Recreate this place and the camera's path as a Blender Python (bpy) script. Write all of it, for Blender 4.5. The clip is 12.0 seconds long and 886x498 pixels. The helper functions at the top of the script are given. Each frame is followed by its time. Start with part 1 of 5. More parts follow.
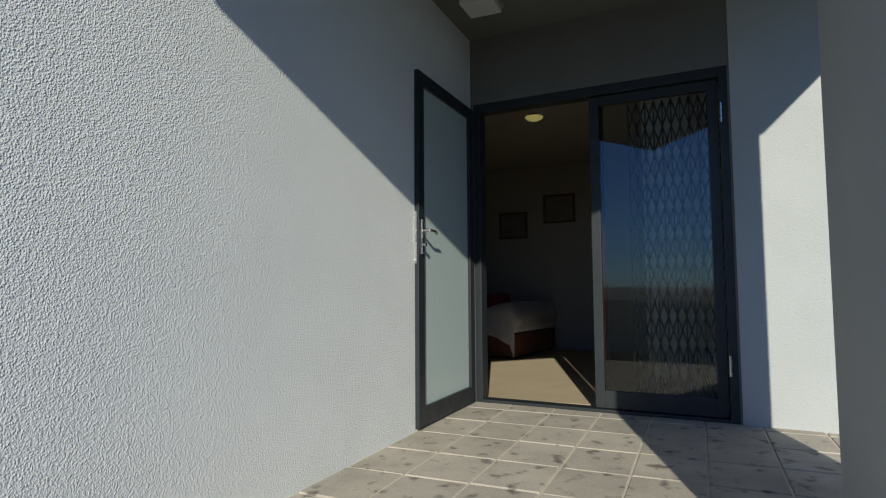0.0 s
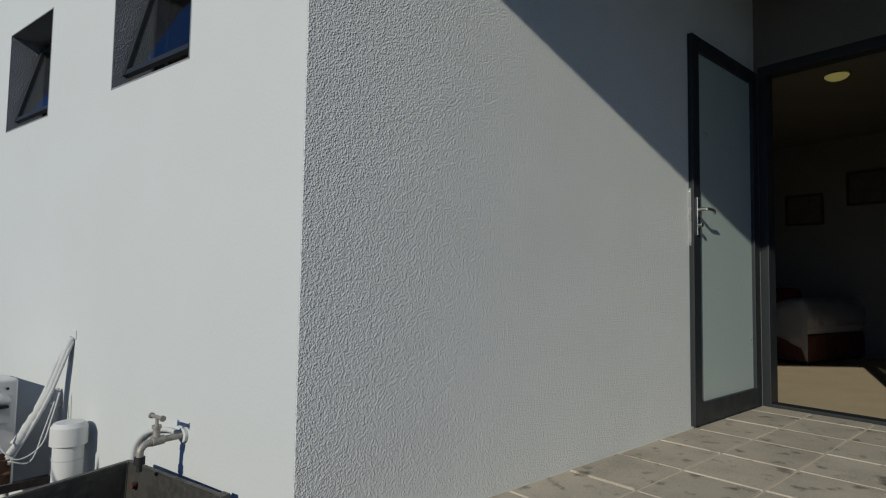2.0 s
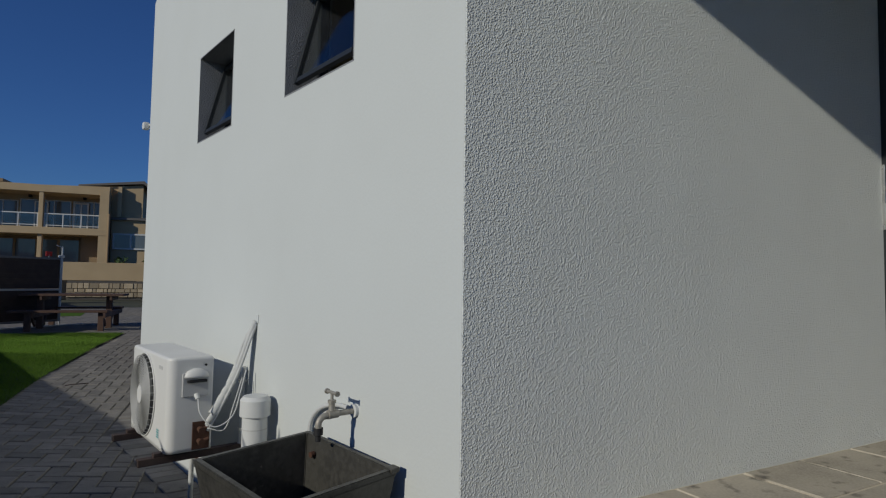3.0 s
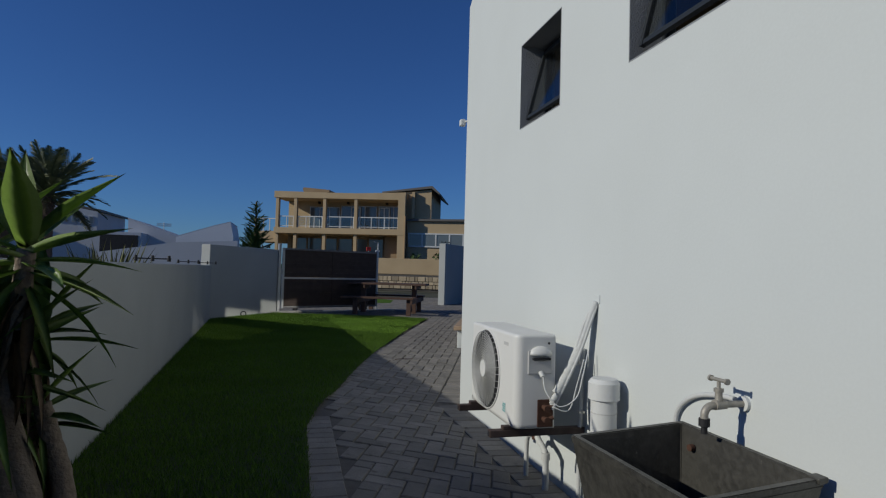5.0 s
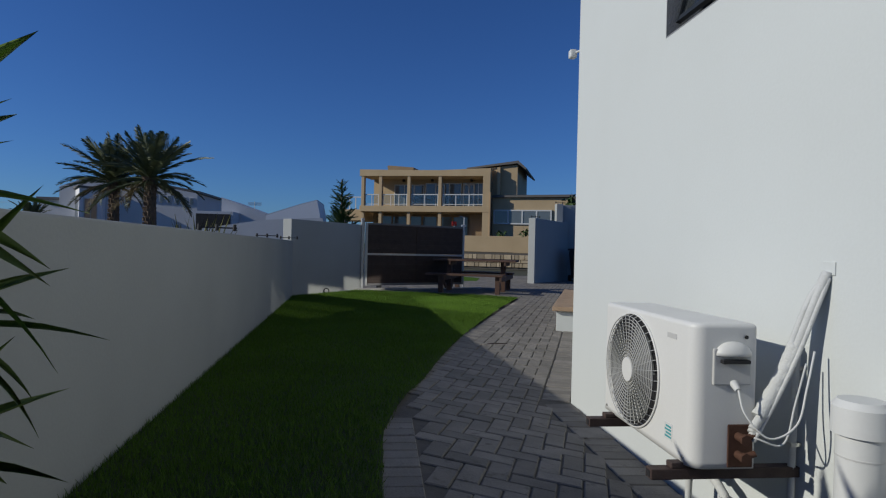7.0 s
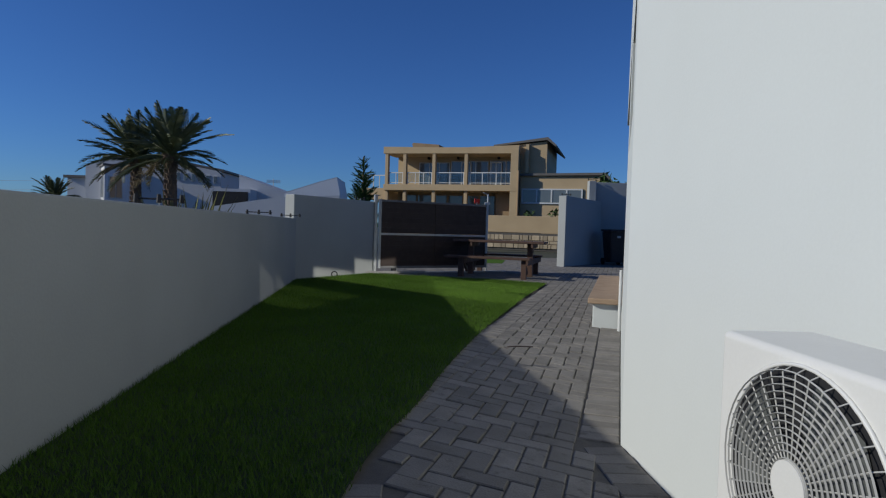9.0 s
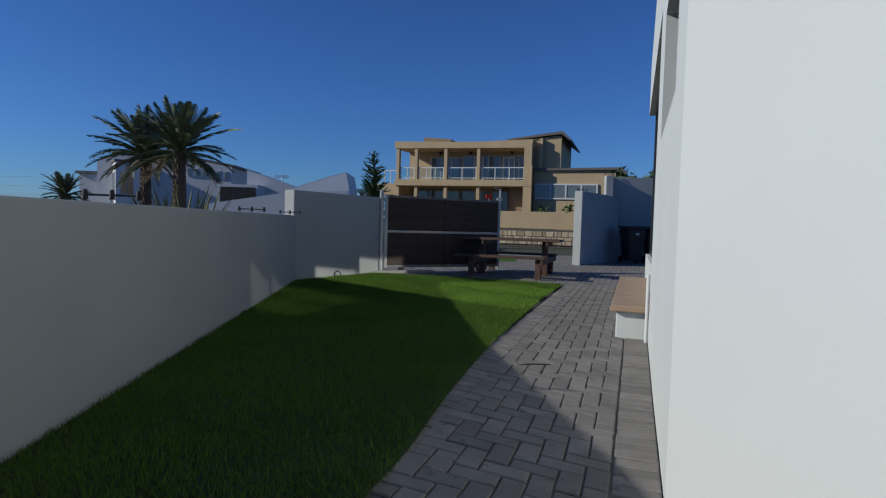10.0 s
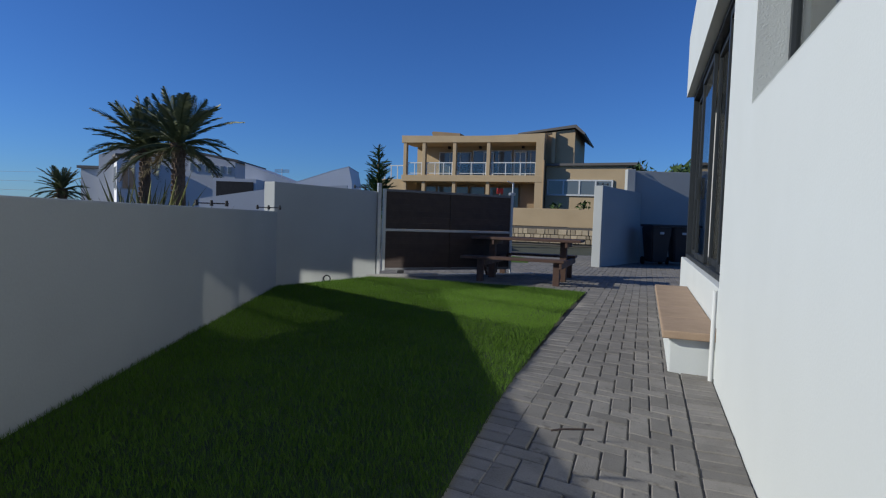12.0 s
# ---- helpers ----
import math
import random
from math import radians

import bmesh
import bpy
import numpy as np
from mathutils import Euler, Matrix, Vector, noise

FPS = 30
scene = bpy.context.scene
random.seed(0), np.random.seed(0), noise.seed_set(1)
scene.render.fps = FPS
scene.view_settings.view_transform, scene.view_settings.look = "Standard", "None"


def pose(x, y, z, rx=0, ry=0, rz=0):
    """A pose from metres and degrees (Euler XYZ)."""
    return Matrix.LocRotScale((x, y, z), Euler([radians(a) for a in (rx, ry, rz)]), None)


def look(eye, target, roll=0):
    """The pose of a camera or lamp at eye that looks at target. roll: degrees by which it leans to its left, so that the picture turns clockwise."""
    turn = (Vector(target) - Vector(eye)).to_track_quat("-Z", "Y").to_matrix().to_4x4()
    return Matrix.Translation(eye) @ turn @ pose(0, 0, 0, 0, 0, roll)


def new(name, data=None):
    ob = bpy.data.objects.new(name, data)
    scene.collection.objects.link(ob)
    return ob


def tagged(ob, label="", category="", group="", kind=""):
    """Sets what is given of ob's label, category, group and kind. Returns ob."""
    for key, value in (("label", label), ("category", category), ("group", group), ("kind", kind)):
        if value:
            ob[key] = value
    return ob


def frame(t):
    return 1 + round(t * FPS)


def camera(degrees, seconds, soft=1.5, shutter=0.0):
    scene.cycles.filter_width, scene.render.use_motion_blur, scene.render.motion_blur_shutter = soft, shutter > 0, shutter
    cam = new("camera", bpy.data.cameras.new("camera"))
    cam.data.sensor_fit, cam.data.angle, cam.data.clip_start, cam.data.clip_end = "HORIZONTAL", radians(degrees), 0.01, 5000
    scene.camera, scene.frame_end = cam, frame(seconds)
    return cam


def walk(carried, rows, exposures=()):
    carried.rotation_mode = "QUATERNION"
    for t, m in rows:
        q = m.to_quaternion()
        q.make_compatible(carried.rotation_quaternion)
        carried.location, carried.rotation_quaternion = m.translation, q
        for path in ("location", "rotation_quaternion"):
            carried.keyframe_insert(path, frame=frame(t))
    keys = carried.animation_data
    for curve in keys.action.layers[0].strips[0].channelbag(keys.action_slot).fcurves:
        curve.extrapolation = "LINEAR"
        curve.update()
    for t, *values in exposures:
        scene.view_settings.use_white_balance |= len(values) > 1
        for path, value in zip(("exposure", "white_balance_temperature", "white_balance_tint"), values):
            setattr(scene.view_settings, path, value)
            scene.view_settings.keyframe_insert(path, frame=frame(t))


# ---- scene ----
cam = camera(74.9, 12.0, soft=1.2)
PATH = [
    (0, (-1.108, 2.346, 1.242), (0.842, 2.767, 1.377), -0.4),
    (0.5, (-1.086, 2.336, 1.192), (0.797, 2.994, 1.337), -0.0),
    (1, (-1.099, 2.41, 1.195), (0.712, 3.251, 1.322), 0.5),
    (1.5, (-1.104, 2.414, 1.176), (0.606, 3.445, 1.297), 0.8),
    (2, (-1.104, 2.438, 1.158), (0.497, 3.631, 1.277), 0.9),
    (2.5, (-1.12, 2.464, 1.126), (0.346, 3.819, 1.245), 1.0),
    (3, (-1.16, 2.494, 1.109), (0.126, 4.021, 1.218), 0.9),
    (3.5, (-1.196, 2.538, 1.086), (-0.102, 4.209, 1.193), 1.0),
    (3.7, (-1.216, 2.548, 1.08), (-0.204, 4.27, 1.186), 0.8),
    (5.3, (-1.439, 2.879, 0.997), (-1.03, 4.835, 1.071), 1.5),
    (5.5, (-1.453, 2.933, 0.986), (-1.084, 4.898, 1.057), 1.3),
    (6, (-1.441, 3.121, 0.962), (-1.143, 5.098, 1.014), 1.4),
    (6.5, (-1.361, 3.406, 0.951), (-1.115, 5.39, 0.982), 1.4),
    (7, (-1.324, 3.709, 0.935), (-1.116, 5.698, 0.935), 1.4),
    (7.2, (-1.307, 3.84, 0.949), (-1.111, 5.83, 0.928), 1.5),
    (9, (-1.064, 4.837, 0.93), (-0.95, 6.833, 0.859), 1.7),
    (9.5, (-1.006, 5.131, 0.951), (-0.913, 7.127, 0.868), 1.6),
    (10, (-0.97, 5.422, 0.965), (-0.9, 7.419, 0.877), 1.7),
    (10.5, (-0.955, 5.765, 0.961), (-0.906, 7.763, 0.87), 1.7),
    (11, (-0.927, 6.053, 0.967), (-0.884, 8.05, 0.872), 1.9),
    (11.5, (-0.878, 6.36, 0.984), (-0.839, 8.357, 0.883), 2.0),
    (12, (-0.858, 6.687, 0.98), (-0.82, 8.684, 0.88), 1.9),
]
EXPOSURES = [(0, -0.05, 6700, 5), (1.5, -0.54, 6750, 5), (3.0, -0.97, 6750, 5), (5.5, -0.78, 6600, 5), (7.0, -0.65, 6550, 6), (9.5, -0.55, 6450, 6), (12, -0.25, 6400, 6)]
walk(cam, [(t, look(eye, target, roll)) for t, eye, target, roll in PATH], EXPOSURES)

# ---- world, sun, exposure ----
SUN = Vector((1.0, 0.12, -0.45)).normalized()  # the way the light travels
world = bpy.data.worlds.new("sky")
scene.world = world
world.use_nodes = True
wn = world.node_tree.nodes
sky = wn.new("ShaderNodeTexSky")
sky.sky_type, sky.sun_disc = "NISHITA", False
sky.sun_elevation, sky.sun_rotation = math.asin(-SUN.z), math.atan2(-SUN.x, -SUN.y)
sky.altitude, sky.air_density, sky.dust_density, sky.ozone_density = 1800, 1.25, 0.35, 4.0
wn["Background"].inputs["Strength"].default_value = 0.067
tint = wn.new("ShaderNodeMix")
tint.data_type, tint.blend_type = "RGBA", "MULTIPLY"
tint.inputs[0].default_value = 1.0
tint.inputs[7].default_value = (0.60, 1.0, 1.78, 1)  # clear coastal sky
world.node_tree.links.new(sky.outputs[0], tint.inputs[6])
world.node_tree.links.new(tint.outputs[2], wn["Background"].inputs[0])
sun = new("sun", bpy.data.lights.new("sun", "SUN"))
sun.data.energy, sun.data.angle, sun.data.color = 5.0, radians(0.53), (1.0, 0.952, 0.875)
sun.matrix_world = look((0, 0, 30), Vector((0, 0, 30)) + SUN)


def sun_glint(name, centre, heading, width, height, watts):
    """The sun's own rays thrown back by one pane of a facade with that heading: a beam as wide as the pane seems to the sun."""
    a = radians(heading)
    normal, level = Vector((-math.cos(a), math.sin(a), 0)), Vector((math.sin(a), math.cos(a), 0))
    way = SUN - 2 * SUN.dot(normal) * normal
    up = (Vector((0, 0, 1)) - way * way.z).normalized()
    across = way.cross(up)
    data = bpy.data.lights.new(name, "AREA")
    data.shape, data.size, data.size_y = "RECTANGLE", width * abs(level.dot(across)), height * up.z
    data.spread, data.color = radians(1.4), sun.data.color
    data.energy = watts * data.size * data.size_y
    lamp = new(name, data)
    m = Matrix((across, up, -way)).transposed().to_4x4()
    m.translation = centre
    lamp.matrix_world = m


# ---- materials ----
def mat(name, col, rough=0.7, vary=0.12, scale=6.0, fine=120.0, bump=0.1, metal=0.0, stain=None, stain_amount=0.0, per_object=0.0, island=0.0, bump_dist=0.004, spec=0.5, detail=3.0, world=False, grain=0.0):
    """Colour varied at two scales, with a fine relief; stain: a second colour in irregular spots."""
    m = bpy.data.materials.new(name)
    m.use_nodes = True
    t = m.node_tree
    n, link = t.nodes, t.links.new
    b = n["Principled BSDF"]
    co = n.new("ShaderNodeNewGeometry").outputs["Position"] if world else n.new("ShaderNodeTexCoord").outputs["Object"]

    def noise_tex(s, detail):
        k = n.new("ShaderNodeTexNoise")
        k.inputs["Scale"].default_value, k.inputs["Detail"].default_value = s, detail
        link(co, k.inputs["Vector"])
        return k.outputs["Fac"]

    def mixed(a, fac, col2, mode="MIX"):
        k = n.new("ShaderNodeMix")
        k.data_type, k.blend_type = "RGBA", mode
        link(fac, k.inputs[0])
        link(a, k.inputs[6])
        k.inputs[7].default_value = (*col2, 1)
        return k.outputs[2]

    def ramp(fac, lo, hi, v0=0.0, v1=1.0):
        k = n.new("ShaderNodeMapRange")
        k.inputs[1].default_value, k.inputs[2].default_value = lo, hi
        k.inputs[3].default_value, k.inputs[4].default_value = v0, v1
        link(fac, k.inputs[0])
        return k.outputs[0]

    rgb = n.new("ShaderNodeRGB")
    rgb.outputs[0].default_value = (*col, 1)
    out = rgb.outputs[0]
    big, small = noise_tex(scale, 6), noise_tex(fine, detail)
    out = mixed(out, ramp(big, 0.35, 0.7, 0, vary * 2.5), [c * 0.55 for c in col])
    out = mixed(out, ramp(small, 0.4, 0.7, 0, vary * 1.5), [min(1, c * 1.3) for c in col])
    if per_object or island:
        if per_object:
            fac = n.new("ShaderNodeObjectInfo").outputs["Random"]
        else:
            fac = n.new("ShaderNodeNewGeometry").outputs["Random Per Island"]
        out = mixed(out, ramp(fac, 0, 1, 0, per_object or island), [c * 0.45 for c in col])
    if stain:
        out = mixed(out, ramp(noise_tex(scale * 2.3, 8), 0.62 - stain_amount, 0.72 - stain_amount * 0.6, 0, 0.85), stain)
    link(out, b.inputs["Base Color"])
    b.inputs["Metallic"].default_value = metal
    b.inputs["Specular IOR Level"].default_value = spec
    link(ramp(big, 0.3, 0.7, max(0, rough - 0.08), min(1, rough + 0.08)), b.inputs["Roughness"])
    if bump:
        k = n.new("ShaderNodeBump")
        k.inputs["Strength"].default_value, k.inputs["Distance"].default_value = bump, bump_dist
        height = small
        if grain:  # crumbly plaster: rounded grains over the noise
            v = n.new("ShaderNodeTexVoronoi")
            v.inputs["Scale"].default_value = grain
            link(co, v.inputs["Vector"])
            add = n.new("ShaderNodeMath")
            add.operation = "MULTIPLY_ADD"
            link(ramp(v.outputs["Distance"], 0.05, 0.7, 1, 0), add.inputs[0])
            link(ramp(noise_tex(grain * 0.45, 2), 0.35, 0.65, 0.35, 1.0), add.inputs[1])
            link(small, add.inputs[2])
            height = add.outputs[0]
        link(height, k.inputs["Height"])
        link(k.outputs[0], b.inputs["Normal"])
    return m


def glass_mat(name, tint=(0.88, 0.91, 0.90)):
    """A thin clear pane: light goes straight through, with a mirror gloss that grows towards grazing angles."""
    m = bpy.data.materials.new(name)
    m.use_nodes = True
    n, link = m.node_tree.nodes, m.node_tree.links.new
    clear, gloss, mix = n.new("ShaderNodeBsdfTransparent"), n.new("ShaderNodeBsdfGlossy"), n.new("ShaderNodeMixShader")
    clear.inputs["Color"].default_value = (*tint, 1)
    gloss.inputs["Roughness"].default_value = 0.0
    facing, power, scale = n.new("ShaderNodeLayerWeight"), n.new("ShaderNodeMath"), n.new("ShaderNodeMath")
    facing.inputs["Blend"].default_value = 0.5
    power.operation, scale.operation = "POWER", "MULTIPLY_ADD"
    power.inputs[1].default_value = 5.0
    scale.inputs[1].default_value, scale.inputs[2].default_value = 0.95, 0.05
    link(facing.outputs["Facing"], power.inputs[0])
    link(power.outputs[0], scale.inputs[0])
    link(scale.outputs[0], mix.inputs[0])
    link(clear.outputs[0], mix.inputs[1])
    link(gloss.outputs[0], mix.inputs[2])
    link(mix.outputs[0], n["Material Output"].inputs["Surface"])
    return m


def emit_mat(name, col, strength):
    m = bpy.data.materials.new(name)
    m.use_nodes = True
    b = m.node_tree.nodes["Principled BSDF"]
    b.inputs["Base Color"].default_value = (*col, 1)
    b.inputs["Emission Color"].default_value = (*col, 1)
    b.inputs["Emission Strength"].default_value = strength
    return m


WHITE = mat("white_paint", (0.55, 0.575, 0.565), 0.75, 0.04, 1.3, 90, 0.12)
# White wall paint lowered in tone: the walls' shade is painted into it.
GARDEN_SHADED = mat("garden_wall_shaded_white", (0.35, 0.362, 0.352), 0.8, 0.06, 1.1, 60, 0.2)
GREY_TEX = mat("rough_grey_plaster", (0.71, 0.735, 0.715), 0.85, 0.05, 2.0, 230, 1.0, bump_dist=0.0032, detail=1.5, grain=140)
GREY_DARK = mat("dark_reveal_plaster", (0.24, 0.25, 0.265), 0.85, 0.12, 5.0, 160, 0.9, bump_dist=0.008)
PILLAR = mat("smooth_pillar_plaster", (0.42, 0.442, 0.433), 0.85, 0.06, 2.0, 200, 0.5, bump_dist=0.003, detail=5.0, grain=90)
# Darkened base colour: the entrance's shade is put into the paint itself.
SOFFIT_SHADED = mat("soffit_shaded_paint", (0.15, 0.146, 0.13), 0.85, 0.06, 2, 80, 0.2)
ALU = mat("charcoal_aluminium", (0.022, 0.026, 0.029), 0.45, 0.08, 9, 200, 0.03, spec=0.35)
ALU_LIGHT = mat("pale_aluminium", (0.45, 0.46, 0.47), 0.4, 0.08, 9, 200, 0.03, metal=0.6)
CHROME = mat("satin_steel", (0.62, 0.62, 0.6), 0.28, 0.05, 15, 200, 0.02, metal=1.0)
FROST = mat("frosted_door_glass", (0.42, 0.50, 0.475), 0.35, 0.03, 3, 60, 0.0)
GLASS = glass_mat("clear_glass")
TILE = mat("weathered_terrace_tile", (0.47, 0.425, 0.35), 0.8, 0.26, 4.6, 90, 0.4, stain=(0.10, 0.09, 0.075), stain_amount=0.045, per_object=0.3, world=True)
GROUT = mat("pale_grout", (0.58, 0.52, 0.42), 0.9, 0.1, 8, 150, 0.4)
CONCRETE = mat("concrete", (0.33, 0.32, 0.30), 0.9, 0.14, 3, 90, 0.5)
PAVER = mat("grey_paver", (0.232, 0.215, 0.192), 0.88, 0.24, 7, 110, 0.8, stain=(0.105, 0.095, 0.083), stain_amount=0.01, per_object=0.6, world=True)
PAVER_I = mat("grey_paver_far", (0.232, 0.215, 0.192), 0.88, 0.24, 7, 110, 0.8, stain=(0.105, 0.095, 0.083), stain_amount=0.01, island=0.6)
JOINT = mat("joint_sand", (0.10, 0.092, 0.082), 0.95, 0.15, 20, 200, 0.5)
SOIL = mat("scrub_ground", (0.055, 0.06, 0.035), 0.95, 0.2, 0.4, 15, 0.5)
TURF = mat("turf_base", (0.016, 0.03, 0.004), 0.95, 0.2, 5, 90, 0.6)
BLADE = mat("grass_blade", (0.10, 0.188, 0.028), 0.8, 0.2, 1.4, 30, 0.0, island=0.55, spec=0.05)
AC_PAINT = mat("ac_white_enamel", (0.64, 0.64, 0.62), 0.5, 0.05, 3, 160, 0.05)
AC_SIDE = mat("ac_grey_enamel", (0.48, 0.48, 0.47), 0.45, 0.07, 4, 160, 0.05)
RUST = mat("rusty_steel", (0.075, 0.032, 0.018), 0.85, 0.25, 20, 220, 0.6)
BRACKET = mat("dark_brown_steel", (0.055, 0.035, 0.03), 0.7, 0.25, 20, 200, 0.4)
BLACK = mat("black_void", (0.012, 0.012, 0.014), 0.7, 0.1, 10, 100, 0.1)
FANGREY = mat("fan_blade_plastic", (0.085, 0.09, 0.088), 0.55, 0.08, 9, 100, 0.03)
GRILLE = mat("grille_wire", (0.42, 0.42, 0.40), 0.5, 0.06, 10, 100, 0.0)
PVC = mat("white_pvc", (0.58, 0.59, 0.58), 0.6, 0.03, 5, 100, 0.03)
LAGGING = mat("white_pipe_wrap", (0.52, 0.53, 0.52), 0.75, 0.08, 20, 120, 0.5)
SINKM = mat("weathered_trough_steel", (0.055, 0.053, 0.047), 0.45, 0.5, 7, 45, 0.5, metal=0.15, stain=(0.24, 0.23, 0.20), stain_amount=-0.05)
BRASS = mat("dull_tap_metal", (0.34, 0.32, 0.28), 0.55, 0.2, 40, 200, 0.3, metal=0.35)
WOOD_DARK = mat("dark_stained_timber", (0.085, 0.045, 0.03), 0.65, 0.25, 9, 60, 0.4)
# Darker copy of the gate's pale metal, with shade put into the colour.
GATE_RAIL_SHADED = mat("gate_steel_shaded", (0.16, 0.16, 0.165), 0.5, 0.1, 9, 200, 0.05, metal=0.3)
GATE_WOOD = mat("gate_slat_timber", (0.045, 0.024, 0.017), 0.6, 0.22, 8, 70, 0.3, per_object=0.4)
SLAB = mat("sandstone_slab", (0.34, 0.24, 0.16), 0.85, 0.15, 6, 80, 0.5)
TAN = mat("tan_render", (0.46, 0.345, 0.205), 0.85, 0.08, 1.0, 30, 0.2)
TAN_DARK = mat("tan_shadow_line", (0.27, 0.19, 0.11), 0.85, 0.08, 1.0, 30, 0.2)
STONE = mat("sandstone_block", (0.58, 0.47, 0.32), 0.85, 0.25, 4, 40, 0.5, per_object=1.0)
ROOFM = mat("roof_sheet", (0.13, 0.12, 0.11), 0.6, 0.1, 3, 40, 0.1)
FARGLASS = mat("far_window_glass", (0.13, 0.15, 0.16), 0.06, 0.05, 1, 20, 0.0, spec=0.8)
FARWHITE = mat("far_white_render", (0.78, 0.78, 0.79), 0.85, 0.06, 0.6, 20, 0.2)
# Grey version of far_white_render: shade on far white walls put into colour.
FARGREY = mat("far_shade_grey", (0.55, 0.56, 0.58), 0.85, 0.06, 0.6, 20, 0.2)
BARK = mat("yucca_bark", (0.20, 0.155, 0.115), 0.9, 0.3, 12, 60, 0.9, bump_dist=0.01)
PALMBARK = mat("palm_bark", (0.15, 0.10, 0.065), 0.95, 0.3, 4, 14, 1.0, bump_dist=0.05)
LEAF = mat("yucca_leaf", (0.15, 0.24, 0.045), 0.42, 0.18, 8, 60, 0.1, per_object=0.45)
PALELEAF = mat("pale_agave_leaf", (0.24, 0.25, 0.12), 0.6, 0.2, 6, 60, 0.1, per_object=0.5)
DEADLEAF = mat("dead_leaf", (0.17, 0.115, 0.07), 0.9, 0.25, 14, 90, 0.3)
FROND = mat("palm_frond", (0.105, 0.125, 0.05), 0.6, 0.2, 1.5, 10, 0.0, per_object=0.5)
FRONDDRY = mat("dry_frond", (0.19, 0.15, 0.08), 0.8, 0.2, 1.5, 10, 0.0)
HEDGE = mat("hedge_leaf", (0.05, 0.10, 0.02), 0.7, 0.2, 3, 20, 0.0, island=0.5)
BINM = mat("black_bin_plastic", (0.022, 0.023, 0.026), 0.5, 0.1, 6, 100, 0.05)
CARPET = mat("beige_carpet", (0.42, 0.34, 0.22), 0.95, 0.1, 4, 200, 0.4)
# Pale indoor walls toned down: the rooms' dimness is put into this colour.
ROOMWALL_DIM = mat("room_wall_dimmed_paint", (0.29, 0.27, 0.24), 0.85, 0.05, 2, 70, 0.1)
LINEN = mat("white_linen", (0.75, 0.74, 0.73), 0.9, 0.06, 5, 120, 0.3)
REDCLOTH = mat("deep_red_cloth", (0.22, 0.012, 0.018), 0.9, 0.15, 8, 150, 0.3)
BEDBASE = mat("brown_bed_base", (0.14, 0.05, 0.03), 0.8, 0.15, 8, 150, 0.3)
CURTAIN = mat("dark_curtain", (0.05, 0.018, 0.018), 0.9, 0.15, 8, 150, 0.3)
SHEER = mat("pale_curtain", (0.88, 0.87, 0.85), 0.9, 0.08, 8, 150, 0.3)
PICTURE = mat("dim_print", (0.16, 0.14, 0.12), 0.5, 0.3, 6, 40, 0.0)
LAMPM = emit_mat("lamp_glow", (0.8, 0.7, 0.25), 0.25)
SIGNRED = mat("red_flower", (0.55, 0.03, 0.02), 0.7, 0.2, 20, 100, 0.0)
LABELBLUE = mat("sticker_ink", (0.05, 0.30, 0.32), 0.5, 0.1, 20, 100, 0.0)


# ---- mesh helpers ----
def box(x0, x1, y0, y1, z0, z1, bevel=0.0, bm=None, m=None):
    out = bm or bmesh.new()
    tmp = bmesh.new()
    bmesh.ops.create_cube(tmp, size=1)
    for v in tmp.verts:
        v.co = Vector((x0 + (v.co.x + 0.5) * (x1 - x0), y0 + (v.co.y + 0.5) * (y1 - y0), z0 + (v.co.z + 0.5) * (z1 - z0)))
    if bevel:
        bmesh.ops.bevel(tmp, geom=tmp.edges[:], offset=bevel, segments=2, affect="EDGES", profile=0.6)
    if m:
        tmp.transform(m)
    return merge(out, tmp)


def merge(out, tmp):
    me = bpy.data.meshes.new("tmp")
    tmp.to_mesh(me)
    tmp.free()
    out.from_mesh(me)
    bpy.data.meshes.remove(me)
    return out


def prism(poly, z0, z1, bm=None, m=None):
    """A polygon in x, y, raised from z0 to z1."""
    tmp = bmesh.new()
    f = tmp.faces.new([tmp.verts.new((x, y, z0)) for x, y in poly])
    up = bmesh.ops.extrude_face_region(tmp, geom=[f])["geom"]
    for v in up:
        if isinstance(v, bmesh.types.BMVert):
            v.co.z = z1
    bmesh.ops.recalc_face_normals(tmp, faces=tmp.faces[:])
    if m:
        tmp.transform(m)
    return merge(bm or bmesh.new(), tmp)


def rod(p0, p1, r0, r1=None, seg=12, bm=None):
    p0, p1 = Vector(p0), Vector(p1)
    tmp = bmesh.new()
    bmesh.ops.create_cone(tmp, cap_ends=True, segments=seg, radius1=r0, radius2=r0 if r1 is None else r1, depth=(p1 - p0).length)
    tmp.transform(Matrix.Translation((p0 + p1) / 2) @ (p1 - p0).to_track_quat("Z", "Y").to_matrix().to_4x4())
    for f in tmp.faces:
        f.smooth = len(f.verts) == 4 and seg > 4
    for e in tmp.edges:
        e.smooth = abs(e.verts[0].co.dot(p1 - p0) - e.verts[1].co.dot(p1 - p0)) > 1e-6 * (p1 - p0).length
    return merge(bm or bmesh.new(), tmp)


def smooth_path(points, n=6):
    pts = [Vector(p) for p in points]
    pts = [pts[0] * 2 - pts[1]] + pts + [pts[-1] * 2 - pts[-2]]
    out = []
    for i in range(1, len(pts) - 2):
        a, b, c, d = pts[i - 1 : i + 3]
        for k in range(n):
            t = k / n
            out.append(0.5 * (2 * b + (c - a) * t + (2 * a - 5 * b + 4 * c - d) * t * t + (3 * b - a - 3 * c + d) * t ** 3))
    return out + [pts[-2]]


